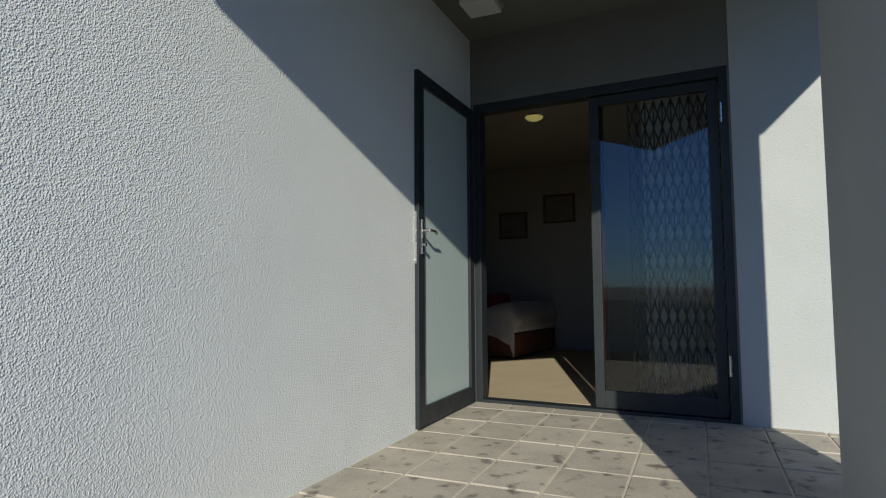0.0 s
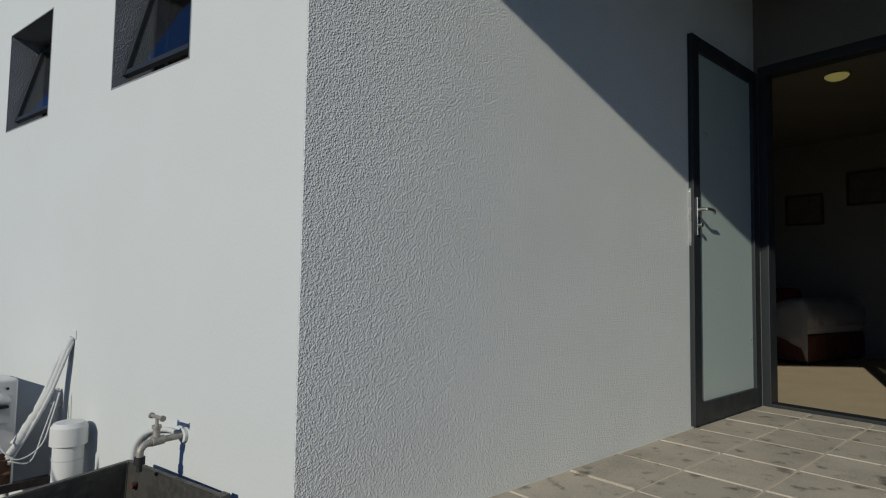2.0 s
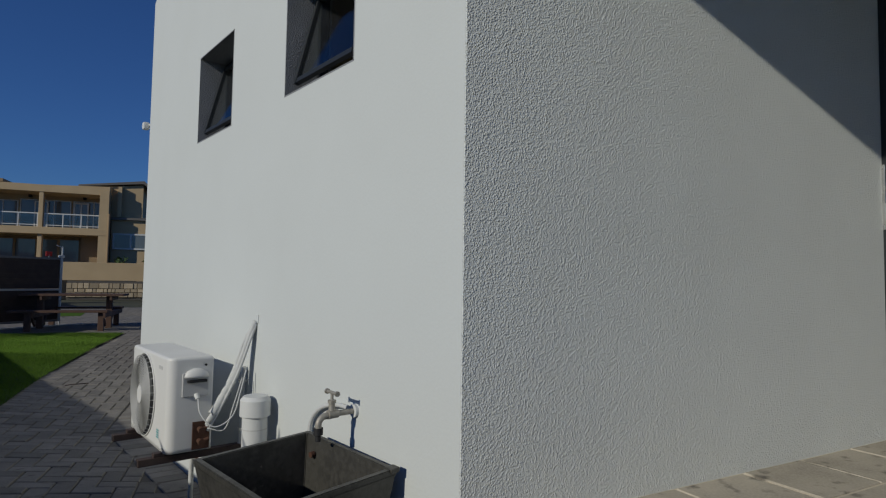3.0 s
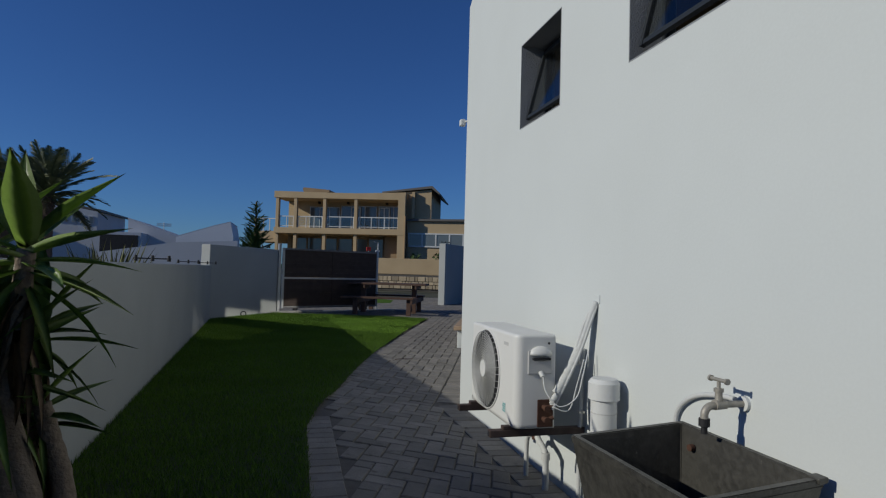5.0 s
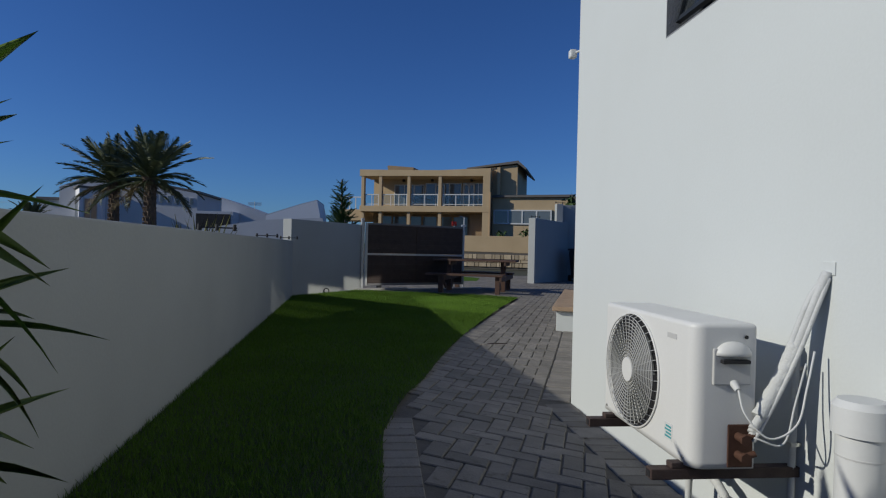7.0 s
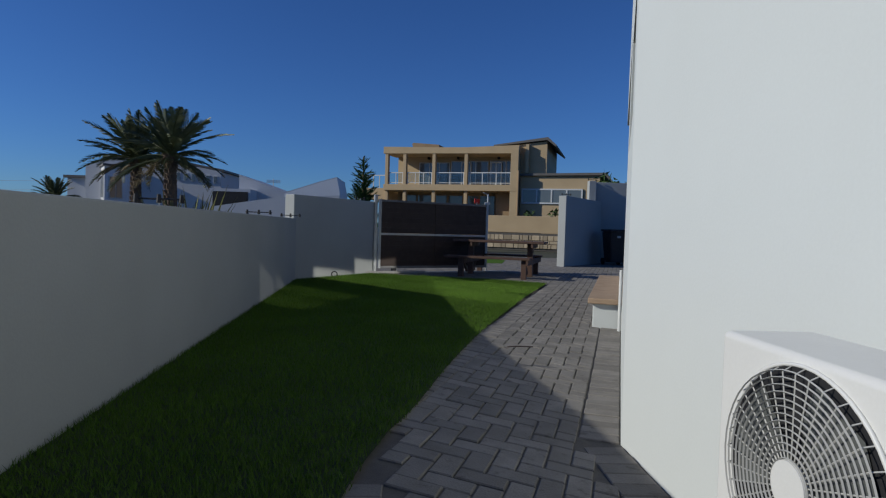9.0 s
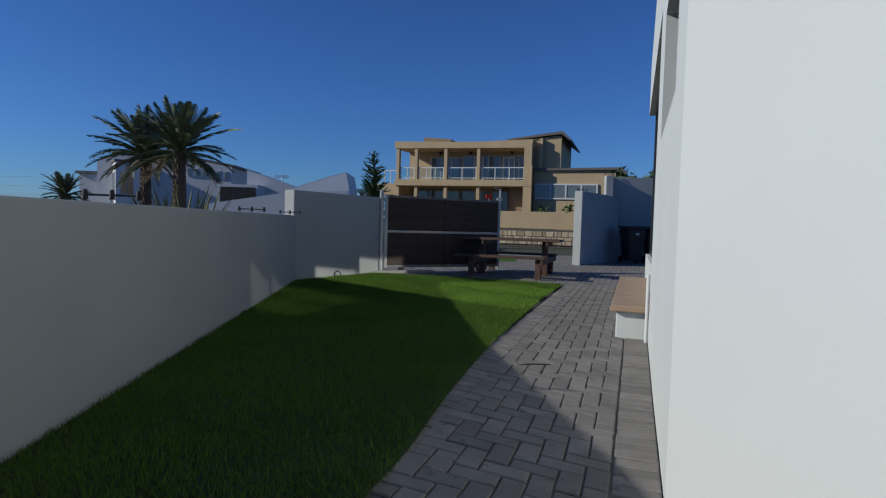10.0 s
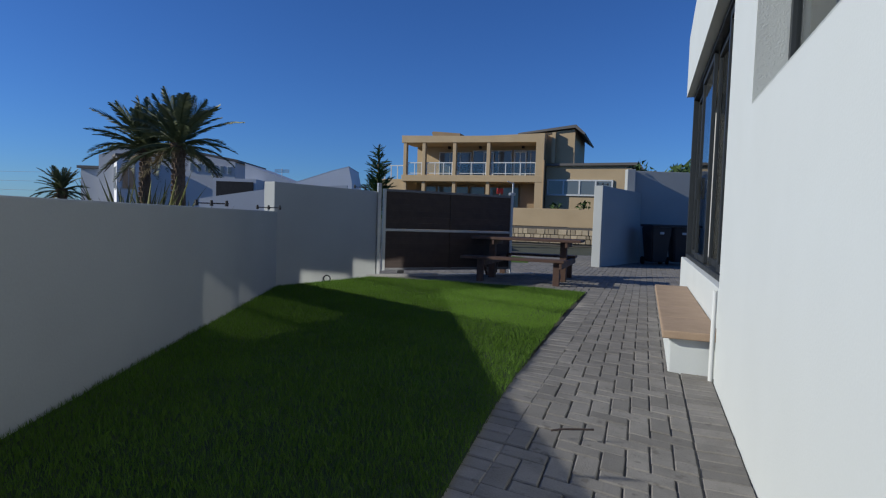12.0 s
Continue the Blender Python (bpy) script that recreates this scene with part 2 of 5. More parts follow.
def tube(points, radius, seg=8, bm=None, n=6):
    """A round tube along a smooth line; radius: one number, or a function of 0..1."""
    out = bm or bmesh.new()
    path = smooth_path(points, n)
    rings, side = [], Vector((0.31, 0.17, 0.93))
    for i, p in enumerate(path):
        way = (path[min(i + 1, len(path) - 1)] - path[max(i - 1, 0)]).normalized()
        side = (side - way * side.dot(way)).normalized()
        other = way.cross(side)
        r = radius(i / (len(path) - 1)) if callable(radius) else radius
        rings.append([out.verts.new(p + (side * math.cos(k * math.tau / seg) + other * math.sin(k * math.tau / seg)) * r) for k in range(seg)])
    for a, b in zip(rings, rings[1:]):
        for k in range(seg):
            out.faces.new((a[k], a[(k + 1) % seg], b[(k + 1) % seg], b[k])).smooth = True
    out.faces.new(rings[0][::-1])
    out.faces.new(rings[-1])
    return out


def mesh_of(name, bm, material):
    me = bpy.data.meshes.new(name)
    bm.to_mesh(me)
    bm.free()
    me.materials.append(material)
    return me


def part(name, bm, material, parent, label=""):
    ob = new(name, mesh_of(name, bm, material))
    ob.parent = parent
    return tagged(ob, label)


def thing(name, label, category, m=None, group="", kind=""):
    ob = new(name)
    ob.matrix_world = m or Matrix()
    return tagged(ob, label, category, group, kind)


def solo(name, bm, material, label, category="", m=None, group="", kind=""):
    ob = new(name, mesh_of(name, bm, material))
    ob.matrix_world = m or Matrix()
    return tagged(ob, label, category, group, kind)


def wall_with_holes(length, z0, z1, thick, holes, bm=None):
    """A wall along x from 0, its outer face at y = 0, with rectangular holes (x0, x1, z0, z1)."""
    out = bm or bmesh.new()
    xs = sorted({0.0, length, *(h[0] for h in holes), *(h[1] for h in holes)})
    for a, b in zip(xs, xs[1:]):
        spans, low = [], z0
        for h in sorted([h for h in holes if h[0] < (a + b) / 2 < h[1]], key=lambda h: h[2]):
            spans.append((low, h[2]))
            low = h[3]
        spans.append((low, z1))
        for c, d in spans:
            if d > c:
                box(a, b, 0, thick, c, d, bm=out)
    bmesh.ops.remove_doubles(out, verts=out.verts[:], dist=1e-5)
    return out


def ground_z(x, y):
    """The paving falls by a hand's breadth or two towards the foot of the house walls."""
    a = radians(20.3)
    d = x if y < 7.6 else x * math.cos(a) - (y - 7.6) * math.sin(a)
    c = min(1, max(0, (d + 1.15) / 1.0))
    return c * float(np.interp(y, (4.5, 6.0, 7.6, 9.0, 10.7, 13.0), (-0.105, -0.105, -0.10, -0.11, -0.06, 0.0)))


# ---- setting: ground, lawn, paving beds ----
H = 0.367  # terrace level
B2 = 20.3  # the long facade's heading, degrees from +y towards +x


def along(p, heading, d, side=0.0):
    """A plan point d metres from p along a heading (degrees from +y to +x), moved side metres to the right."""
    a = radians(heading)
    return (p[0] + math.sin(a) * d + math.cos(a) * side, p[1] + math.cos(a) * d - math.sin(a) * side)


CORNER_A, CORNER_B = (0.0, 3.775), (0.0, 7.6)
BAY_NEAR, BAY_FAR = along(CORNER_B, B2, 3.15), along(CORNER_B, B2, 8.25)
WALL_NEAR, WALL_FAR = (-1.86, -4.0), (-2.95, 14.5)
GATE_L, GATE_R = (-1.70, 16.4), (0.62, 17.5)

bm = bmesh.new()
for i in range(25):
    for j in range(25):
        bm.verts.new(((i - 12) ** 3 * 1.2, (j - 12) ** 3 * 1.2 + 10, -0.22))
bm.verts.ensure_lookup_table()
for i in range(24):
    for j in range(24):
        k = i * 25 + j
        bm.faces.new((bm.verts[k], bm.verts[k + 25], bm.verts[k + 26], bm.verts[k + 1]))
solo("ground", bm, SOIL, "dark low scrub ground reaching to the horizon", "ground", kind="structure")


def sheet(name, poly, lift, material, label, cat, step=0.25):
    """A sheet over a plan polygon that follows the fall of the ground."""
    out = bmesh.new()
    f = out.faces.new([out.verts.new((x, y, 0)) for x, y in poly])
    ys = [p[1] for p in poly]
    y = min(ys) + step
    while y < max(ys):
        bmesh.ops.bisect_plane(out, geom=out.verts[:] + out.edges[:] + out.faces[:], plane_co=(0, y, 0), plane_no=(0, 1, 0))
        y += step
    for x in (-1.15, -0.9, -0.65, -0.4, -0.15):
        bmesh.ops.bisect_plane(out, geom=out.verts[:] + out.edges[:] + out.faces[:], plane_co=(x, 0, 0), plane_no=(1, 0, 0))
    for k in range(5):
        bmesh.ops.bisect_plane(out, geom=out.verts[:] + out.edges[:] + out.faces[:], plane_co=(*along(CORNER_B, B2, 0, -1.15 + 0.25 * k), 0), plane_no=(math.cos(radians(B2)), -math.sin(radians(B2)), 0))
    for v in out.verts:
        v.co.z = ground_z(v.co.x, v.co.y) + lift
    bmesh.ops.recalc_face_normals(out, faces=out.faces[:])
    if sum(f.normal.z for f in out.faces) < 0:
        bmesh.ops.reverse_faces(out, faces=out.faces[:])
    return solo(name, out, material, label, cat, kind="structure")


LAWN = [(-1.31, 2.0), (-1.30, 6.6), (-1.23, 7.03), (-1.13, 7.45), (-1.0, 7.88), (-0.81, 8.62), (-0.49, 9.72), (-0.29, 10.34), (0.55, 12.78), (1.36, 14.9), (0.6, 15.35), (-0.35, 15.7), (-1.2, 15.95), (-1.85, 16.15), (-2.93, 14.5), (-2.35, 4.5), (-2.2, 2.0)]
sheet("lawn_soil", LAWN, 0.012, TURF, "dark turf under the short lawn grass", "lawn")
PAVED = [(-2.2, -4), (0.6, -4), (0.6, 1.0), (0.7, 3.7), (0.05, 3.9), (0.05, 7.6), (BAY_NEAR[0] + 0.05, BAY_NEAR[1]), (BAY_FAR[0] + 0.05, BAY_FAR[1]), (9, 15.5), (9, 25), (-3.5, 25), (-3.2, 14.3), (-2.3, 2)]
sheet("pavement_bed", PAVED, -0.011, JOINT, "dark sand between the paving bricks", "pavement", 0.5)


# ---- setting: walls of the house ----
def upright(poly, thick, bm=None):
    """A polygon in x, z as an upright slab, its outer face at y = 0."""
    return prism(poly, -thick, 0, bm, Matrix.Rotation(radians(90), 4, "X"))


M1 = pose(0, 7.6, 0, rz=-90)
W2 = (1.248, 1.848, 1.967, 2.530)
W1 = (2.540, 3.167, 1.967, 2.530)
bm = wall_with_holes(3.82, -0.25, 3.20, 0.24, [W1, W2])
upright([(0, 3.20), (3.82, 3.20), (3.82, 4.4), (0.25, 3.52), (0, 3.34)], 0.24, bm)
wall1 = solo("wall_west", bm, WHITE, "smooth white painted plaster wall with two small windows", "wall", M1, kind="structure")

M2 = Matrix.Translation((*BAY_FAR, 0)) @ Matrix.Rotation(radians(-90 - B2), 4, "Z")
W3 = (6.03, 7.66, 1.63, 2.55)
bm = wall_with_holes(3.1505, -0.25, 3.2, 0.24, [(W3[0] - 5.1, W3[1] - 5.1, W3[2], W3[3])])
upright([(0, 3.2), (3.1505, 3.2), (3.1505, 3.36), (0, 4.6)], 0.24, bm)
bm.transform(Matrix.Translation((5.1, 0, 0)))
solo("wall_northwest", bm, WHITE, "smooth white facade wall beside the paved path", "wall", M2, kind="structure")
bm = upright([(0, 2.92), (5.1, 2.92), (5.1, 4.6), (0, 3.78)], 0.5)
solo("wall_header", bm, WHITE, "deep white header over the glazed bay", "wall", M2, kind="structure")
bm = box(0, 5.1, 0.04, 0.26, -0.25, 0.545, 0.006)
solo("wall_sill", bm, WHITE, "low white wall under the glazed bay", "wall", M2, kind="structure")
solo("wall_bay_end", box(0, 0.12, 0.42, 7.5, -0.25, 3.7), ROOMWALL_DIM, "plain cream end wall of the house", "wall", M2, kind="structure")

MG = pose(*CORNER_A, 0, rz=-11.6)
bm = box(0.0, 3.50, 0.0, 0.24, -0.25, 4.3)
wall_g = solo("wall_entrance_side", bm, GREY_TEX, "rough textured grey plaster wall beside the entrance", "wall", MG, kind="structure")

DOOR_L, DOOR_R = (3.371, 3.059), (2.926, 1.298)
MD = Matrix.Translation((*DOOR_L, H)) @ Matrix.Rotation(math.atan2(DOOR_R[1] - DOOR_L[1], DOOR_R[0] - DOOR_L[0]), 4, "Z")
DW = 1.816
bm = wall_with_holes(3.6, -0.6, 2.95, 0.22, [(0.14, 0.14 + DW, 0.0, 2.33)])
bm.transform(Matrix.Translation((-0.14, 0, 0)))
solo("wall_entrance", bm, SOFFIT_SHADED, "plaster wall round the dark double door", "wall", MD, kind="structure")
bm = box(1.83, 3.3, -0.012, 0.0, -0.05, 2.95)
solo("wall_entrance_pier", bm, PILLAR, "rough grey plaster pier beside the door", "wall", MD, kind="structure")
bm = box(0, 1.30, -0.48, 0, -0.3, 3.225)
solo("wall_pier", bm, PILLAR, "grey plaster wall opposite across the entrance", "wall", pose(0.0, 1.663, 0, rz=-11.6), kind="structure")
CANOPY = [(-1.28, 3.37), (-0.89, 2.9), (0.60, 0.84), (1.22, 0.62), (2.75, 0.0), (3.55, 3.25), (0.02, 3.76)]
solo("ceiling_canopy", prism(CANOPY, 3.23, 3.42), SOFFIT_SHADED, "flat roof over the entrance seen from below", "ceiling", kind="structure")

# terrace
TERR = [(0.45, 3.70), (3.45, 3.06), (2.75, 0.2), (0.55, 1.5)]
solo("terrace_slab", prism(TERR, -0.25, H - 0.006), GROUT, "raised terrace bed with pale grout", "terrace", kind="structure")
STEP = [(0.14, 3.74), (0.45, 3.68), (0.55, 1.6), (0.24, 1.66)]
solo("terrace_step", prism(STEP, -0.25, 0.15), CONCRETE, "plain concrete step up to the terrace", "step", kind="structure")

# the closed house behind
ROOF = [(0.22, 3.95), (0.22, 7.55), (1.35, 10.5), (3.25, 15.2), (11.5, 12.2), (10.5, 0.5), (3.2, 0.3), (3.72, 3.25)]
solo("ceiling_roof", prism(ROOF, 3.12, 3.28), ROOMWALL_DIM, "plain flat ceiling and roof of the house", "ceiling", kind="structure")
FLOORP = [(0.2, 3.95), (0.2, 7.55), (1.35, 10.6), (3.2, 15.2), (11.5, 12.2), (10.5, 0.5), (3.13, 0.6), (3.60, 3.20)]
solo("floor", prism(FLOORP, -0.2, H - 0.002), CARPET, "beige carpet floor inside the bedroom", "floor", kind="structure")
for a, b in (((11.5, 12.2), (10.5, 0.5)), ((3.0, 0.45), (10.5, 0.5)), ((11.5, 12.2), (3.2, 15.25))):
    d = Vector((b[0] - a[0], b[1] - a[1]))
    m = Matrix.Translation((*a, 0)) @ Matrix.Rotation(math.atan2(d.y, d.x), 4, "Z")
    solo("wall_back", box(0, d.length, -0.1, 0.1, -0.2, 3.3), FARWHITE, "plain white rear wall of the house", "wall", m, kind="structure")

# garden wall, rear wall, wing wall, back wall
d = Vector((WALL_FAR[0] - WALL_NEAR[0], WALL_FAR[1] - WALL_NEAR[1]))
MW = Matrix.Translation((*WALL_NEAR, 0)) @ Matrix.Rotation(math.atan2(d.y, d.x), 4, "Z")
solo("wall_garden", box(0, d.length + 0.1, 0, 0.2, -0.3, 1.022, 0.012), GARDEN_SHADED, "long low white plastered garden wall", "wall", MW, kind="structure")
d = Vector((-1.78 - WALL_FAR[0], 16.38 - WALL_FAR[1]))
MR = Matrix.Translation((*WALL_FAR, 0)) @ Matrix.Rotation(math.atan2(d.y, d.x), 4, "Z")
solo("wall_rear", box(-0.05, d.length, 0, 0.2, -0.3, 1.42, 0.012), GARDEN_SHADED, "taller white wall running up to the gate", "wall", MR, kind="structure")
d = Vector((1.75, 2.35))
MX = Matrix.Translation((3.06, 20.08, 0)) @ Matrix.Rotation(math.atan2(d.y, d.x), 4, "Z")
solo("wall_wing", box(0, d.length, 0, 0.21, -0.3, 1.90, 0.012), GARDEN_SHADED, "white wing wall ending beside the driveway", "wall", MX, kind="structure")
solo("wall_yard", box(4.55, 9.5, 22.5, 22.7, -0.3, 2.5, 0.012), GARDEN_SHADED, "white yard wall behind the bins", "wall", kind="structure")
solo("wall_yard_pier", box(4.36, 4.58, 22.3, 22.52, -0.3, 2.52, 0.012), GARDEN_SHADED, "white pier where two yard walls meet", "wall", kind="structure")


# ---- windows ----
def small_window(m, hole, tilt, name):
    """A window in a deep dark reveal, with a top-hung sash standing open."""
    x0, x1, z0, z1 = hole
    w = thing(name, "small dark aluminium window with an open top-hung sash", "window", m, kind="structure")
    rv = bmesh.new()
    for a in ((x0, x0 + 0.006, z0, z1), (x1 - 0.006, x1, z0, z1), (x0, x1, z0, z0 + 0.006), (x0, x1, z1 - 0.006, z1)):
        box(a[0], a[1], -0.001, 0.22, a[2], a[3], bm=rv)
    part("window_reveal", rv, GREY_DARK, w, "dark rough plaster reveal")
    fr = bmesh.new()
    for a in ((x0 + 0.007, x0 + 0.045, z0 + 0.007, z1 - 0.007), (x1 - 0.045, x1 - 0.007, z0 + 0.007, z1 - 0.007), (x0 + 0.045, x1 - 0.045, z0 + 0.007, z0 + 0.04), (x0 + 0.045, x1 - 0.045, z1 - 0.04, z1 - 0.007)):
        box(a[0], a[1], 0.16, 0.205, a[2], a[3], 0.003, fr)
    part("window_frame", fr, ALU, w)
    t = Matrix.Translation((0, 0.15, z1 - 0.045)) @ Matrix.Rotation(radians(-tilt), 4, "X")
    h = z1 - z0 - 0.09
    sash = bmesh.new()
    for a in ((x0 + 0.04, x0 + 0.057, -h, 0), (x1 - 0.057, x1 - 0.04, -h, 0), (x0 + 0.065, x1 - 0.065, -h, -h + 0.025), (x0 + 0.065, x1 - 0.065, -0.025, 0)):
        box(a[0], a[1], -0.012, 0.012, a[2], a[3], 0.002, sash, t)
    s = part("sash", sash, ALU, w)
    g = part("pane", box(x0 + 0.06, x1 - 0.06, -0.003, 0.003, -h + 0.02, -0.02, 0, None, t), GLASS, s)
    g.visible_shadow = False
    st = rod((x1 - 0.09, 0.17, z0 + 0.05), t @ Vector((x1 - 0.09, 0, -h * 0.75)), 0.005, seg=6)
    part("stay", st, CHROME, w, "thin steel casement stay")


small_window(M1, W1, 14, "window_1")
small_window(M1, W2, 14, "window_2")
w = thing("window_3", "recessed dark window with a rough grey plaster reveal", "window", M2, kind="structure")
x0, x1, z0, z1 = W3
rv = bmesh.new()
for a in ((x0, x0 + 0.006, z0, z1), (x1 - 0.006, x1, z0, z1), (x0, x1, z1 - 0.006, z1), (x0, x1, z0, z0 + 0.006)):
    box(a[0], a[1], -0.001, 0.22, a[2], a[3], bm=rv)
part("window_reveal", rv, PILLAR, w, "grey rough plaster reveal")
fr = bmesh.new()
for a in ((x0 + 0.007, x0 + 0.05, z0 + 0.007, z1 - 0.007), (x1 - 0.05, x1 - 0.007, z0 + 0.007, z1 - 0.007), (x0 + 0.05, x1 - 0.05, z0 + 0.007, z0 + 0.05), (x0 + 0.05, x1 - 0.05, z1 - 0.05, z1 - 0.007), (x0 + 0.795, x0 + 0.835, z0 + 0.05, z1 - 0.05)):
    box(a[0], a[1], 0.15, 0.20, a[2], a[3], 0.003, fr)
part("window_frame", fr, ALU, w)
for a, b in ((x0 + 0.05, x0 + 0.795), (x0 + 0.835, x1 - 0.05)):
    part("pane", box(a, b, 0.172, 0.178, z0 + 0.05, z1 - 0.05), GLASS, w).visible_shadow = False

# glazed bay: sliding panels in dark frames
w = thing("window_4", "tall dark-framed sliding glass panels of the bay", "window", M2, kind="structure")
fr = bmesh.new()
box(0.0, 5.1, 0.10, 0.24, 0.547, 0.60, 0.004, fr)
box(0.0, 5.1, 0.10, 0.24, 2.86, 2.918, 0.004, fr)
for x in (0.0, 5.03):
    box(x, x + 0.07, 0.10, 0.24, 0.60, 2.86, 0.004, fr)
part("window_frame", fr, ALU, w)
for i, x in enumerate((0.07, 1.31, 2.55, 3.79)):
    y = 0.12 if i % 2 else 0.17
    s = bmesh.new()
    for a in ((x, x + 0.06, 0.605, 2.855), (x + 1.2, x + 1.26, 0.605, 2.855), (x + 0.06, x + 1.2, 0.605, 0.67), (x + 0.06, x + 1.2, 2.79, 2.855)):
        box(a[0], a[1], y, y + 0.04, a[2], a[3], 0.003, s)
    s = part("sash", s, ALU, w)
    part("pane", box(x + 0.055, x + 1.205, y + 0.017, y + 0.023, 0.66, 2.80), GLASS, s).visible_shadow = False
part("handle", box(1.40, 1.42, 0.085, 0.118, 1.35, 1.62, 0.004), ALU, w, "slim black pull handle")

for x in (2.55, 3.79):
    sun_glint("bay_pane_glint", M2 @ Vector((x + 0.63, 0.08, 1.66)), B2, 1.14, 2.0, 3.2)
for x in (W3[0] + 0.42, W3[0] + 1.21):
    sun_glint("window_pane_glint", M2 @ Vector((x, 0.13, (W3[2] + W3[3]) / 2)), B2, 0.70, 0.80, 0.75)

# ---- double door ----
door = thing("door_1", "charcoal aluminium double door, one frosted leaf standing open", "door", MD, kind="structure")
fr = bmesh.new()
for a in ((0, 0.055, 0, 2.33), (DW - 0.055, DW, 0, 2.33), (0.055, DW - 0.055, 2.262, 2.33), (0.055, DW - 0.055, 0.0, 0.022)):
    box(a[0], a[1], 0.0, 0.11, a[2], a[3], 0.004, fr)
part("door_frame", fr, ALU, door)


def leaf(x0, x1, z0, z1, stile, foot, y0, y1):
    s = bmesh.new()
    for a in ((x0, x0 + stile, z0, z1), (x1 - stile, x1, z0, z1), (x0 + stile, x1 - stile, z0, z0 + foot), (x0 + stile, x1 - stile, z1 - stile, z1)):
        box(a[0], a[1], y0, y1, a[2], a[3], 0.003, s)
    return s


fixed = part("fixed_leaf", leaf(0.905, DW - 0.06, 0.028, 2.255, 0.065, 0.12, 0.03, 0.075), ALU, door, "closed leaf of clear glass")
part("pane", box(0.965, DW - 0.12, 0.049, 0.055, 0.14, 2.195), GLASS, fixed).visible_shadow = False
for z in (0.3, 1.95):
    part("hinge", rod((DW - 0.045, -0.012, z), (DW - 0.045, -0.012, z + 0.13), 0.009, seg=8), CHROME, door, "bright steel hinge")
# the open leaf lies back along the grey wall
ML = MD.inverted() @ Matrix.Translation((3.345, 3.105, H)) @ Matrix.Rotation(radians(180 - 11.9), 4, "Z")
bm = leaf(0.0, 0.968, 0.012, 2.275, 0.085, 0.12, -0.008, 0.05)
bm.transform(ML)
opened = part("open_leaf", bm, ALU, door, "open leaf with frosted glass")
bm = box(0.08, 0.888, 0.02, 0.028, 0.12, 2.195)
bm.transform(ML)
part("pane", bm, FROST, opened, "pale frosted glass")
bm = box(0.967, 0.972, 0.006, 0.036, 1.03, 1.36, 0.001)
for z in (1.05, 1.34):
    rod((0.970, 0.021, z), (0.975, 0.021, z), 0.006, seg=8, bm=bm)
bm.transform(ML)
part("lock_plate", bm, CHROME, opened, "steel lock plate on the door edge")
bm = box(0.905, 0.935, 0.0505, 0.058, 1.09, 1.31, 0.002)
rod((0.92, 0.05, 1.24), (0.92, 0.105, 1.24), 0.010, bm=bm)
tube([(0.92, 0.103, 1.24), (0.89, 0.107, 1.24), (0.83, 0.105, 1.236), (0.805, 0.097, 1.225)], 0.009, bm=bm)
rod((0.92, 0.05, 1.15), (0.92, 0.08, 1.15), 0.012, bm=bm)
bm.transform(ML)
part("door_handle", bm, CHROME, opened, "satin steel lever handle")
bm = box(0.905, 0.935, -0.016, -0.0085, 1.09, 1.31, 0.002)
rod((0.92, -0.05, 1.24), (0.92, -0.009, 1.24), 0.010, bm=bm)
rod((0.92, -0.045, 1.24), (0.82, -0.045, 1.24), 0.009, bm=bm)
bm.transform(ML)
part("door_handle", bm, CHROME, opened, "satin steel lever handle")

# folding security lattice behind the closed leaf
lat = thing("security_lattice", "dark folding steel security lattice behind the glass door", "security gate", MD)
for i in range(11):
    x = 1.166 + i * 0.058
    part("upright", box(x - 0.005, x + 0.005, 0.124, 0.132, 0.06, 2.2), ALU, lat)
for i in range(10):
    x = 1.166 + i * 0.058
    bm = bmesh.new()
    for k in range(11):
        z = 0.10 + k * 0.19
        for s in (1, -1):
            rod((x if s > 0 else x + 0.058, 0.120, z), (x + 0.058 if s > 0 else x, 0.120, z + 0.19), 0.006, seg=5, bm=bm)
    part("lattice_bay", bm, ALU, lat)


def drape(x0, x1, y, z0, z1, folds, depth, name, material, label):
    out = bmesh.new()
    n = folds * 8
    rows = []
    for z in (z0, (z0 + z1) / 2, z1):
        rows.append([out.verts.new((x0 + (x1 - x0) * i / n, y + depth * math.sin(i / 8 * math.tau) * (0.7 + 0.3 * math.sin(i * 1.7)), z)) for i in range(n + 1)])
    for a, b in zip(rows, rows[1:]):
        for i in range(n):
            out.faces.new((a[i], a[i + 1], b[i + 1], b[i])).smooth = True
    bmesh.ops.solidify(out, geom=out.faces[:], thickness=0.004)
    return solo(name, out, material, label, "curtain", MD)


drape(1.25, 1.86, 0.17, 0.03, 2.5, 9, 0.025, "curtain", SHEER, "pale gathered curtain behind the security lattice")
drape(0.885, 0.975, 0.20, 0.03, 2.5, 3, 0.03, "curtain", CURTAIN, "dark red-brown curtain drawn beside the door")

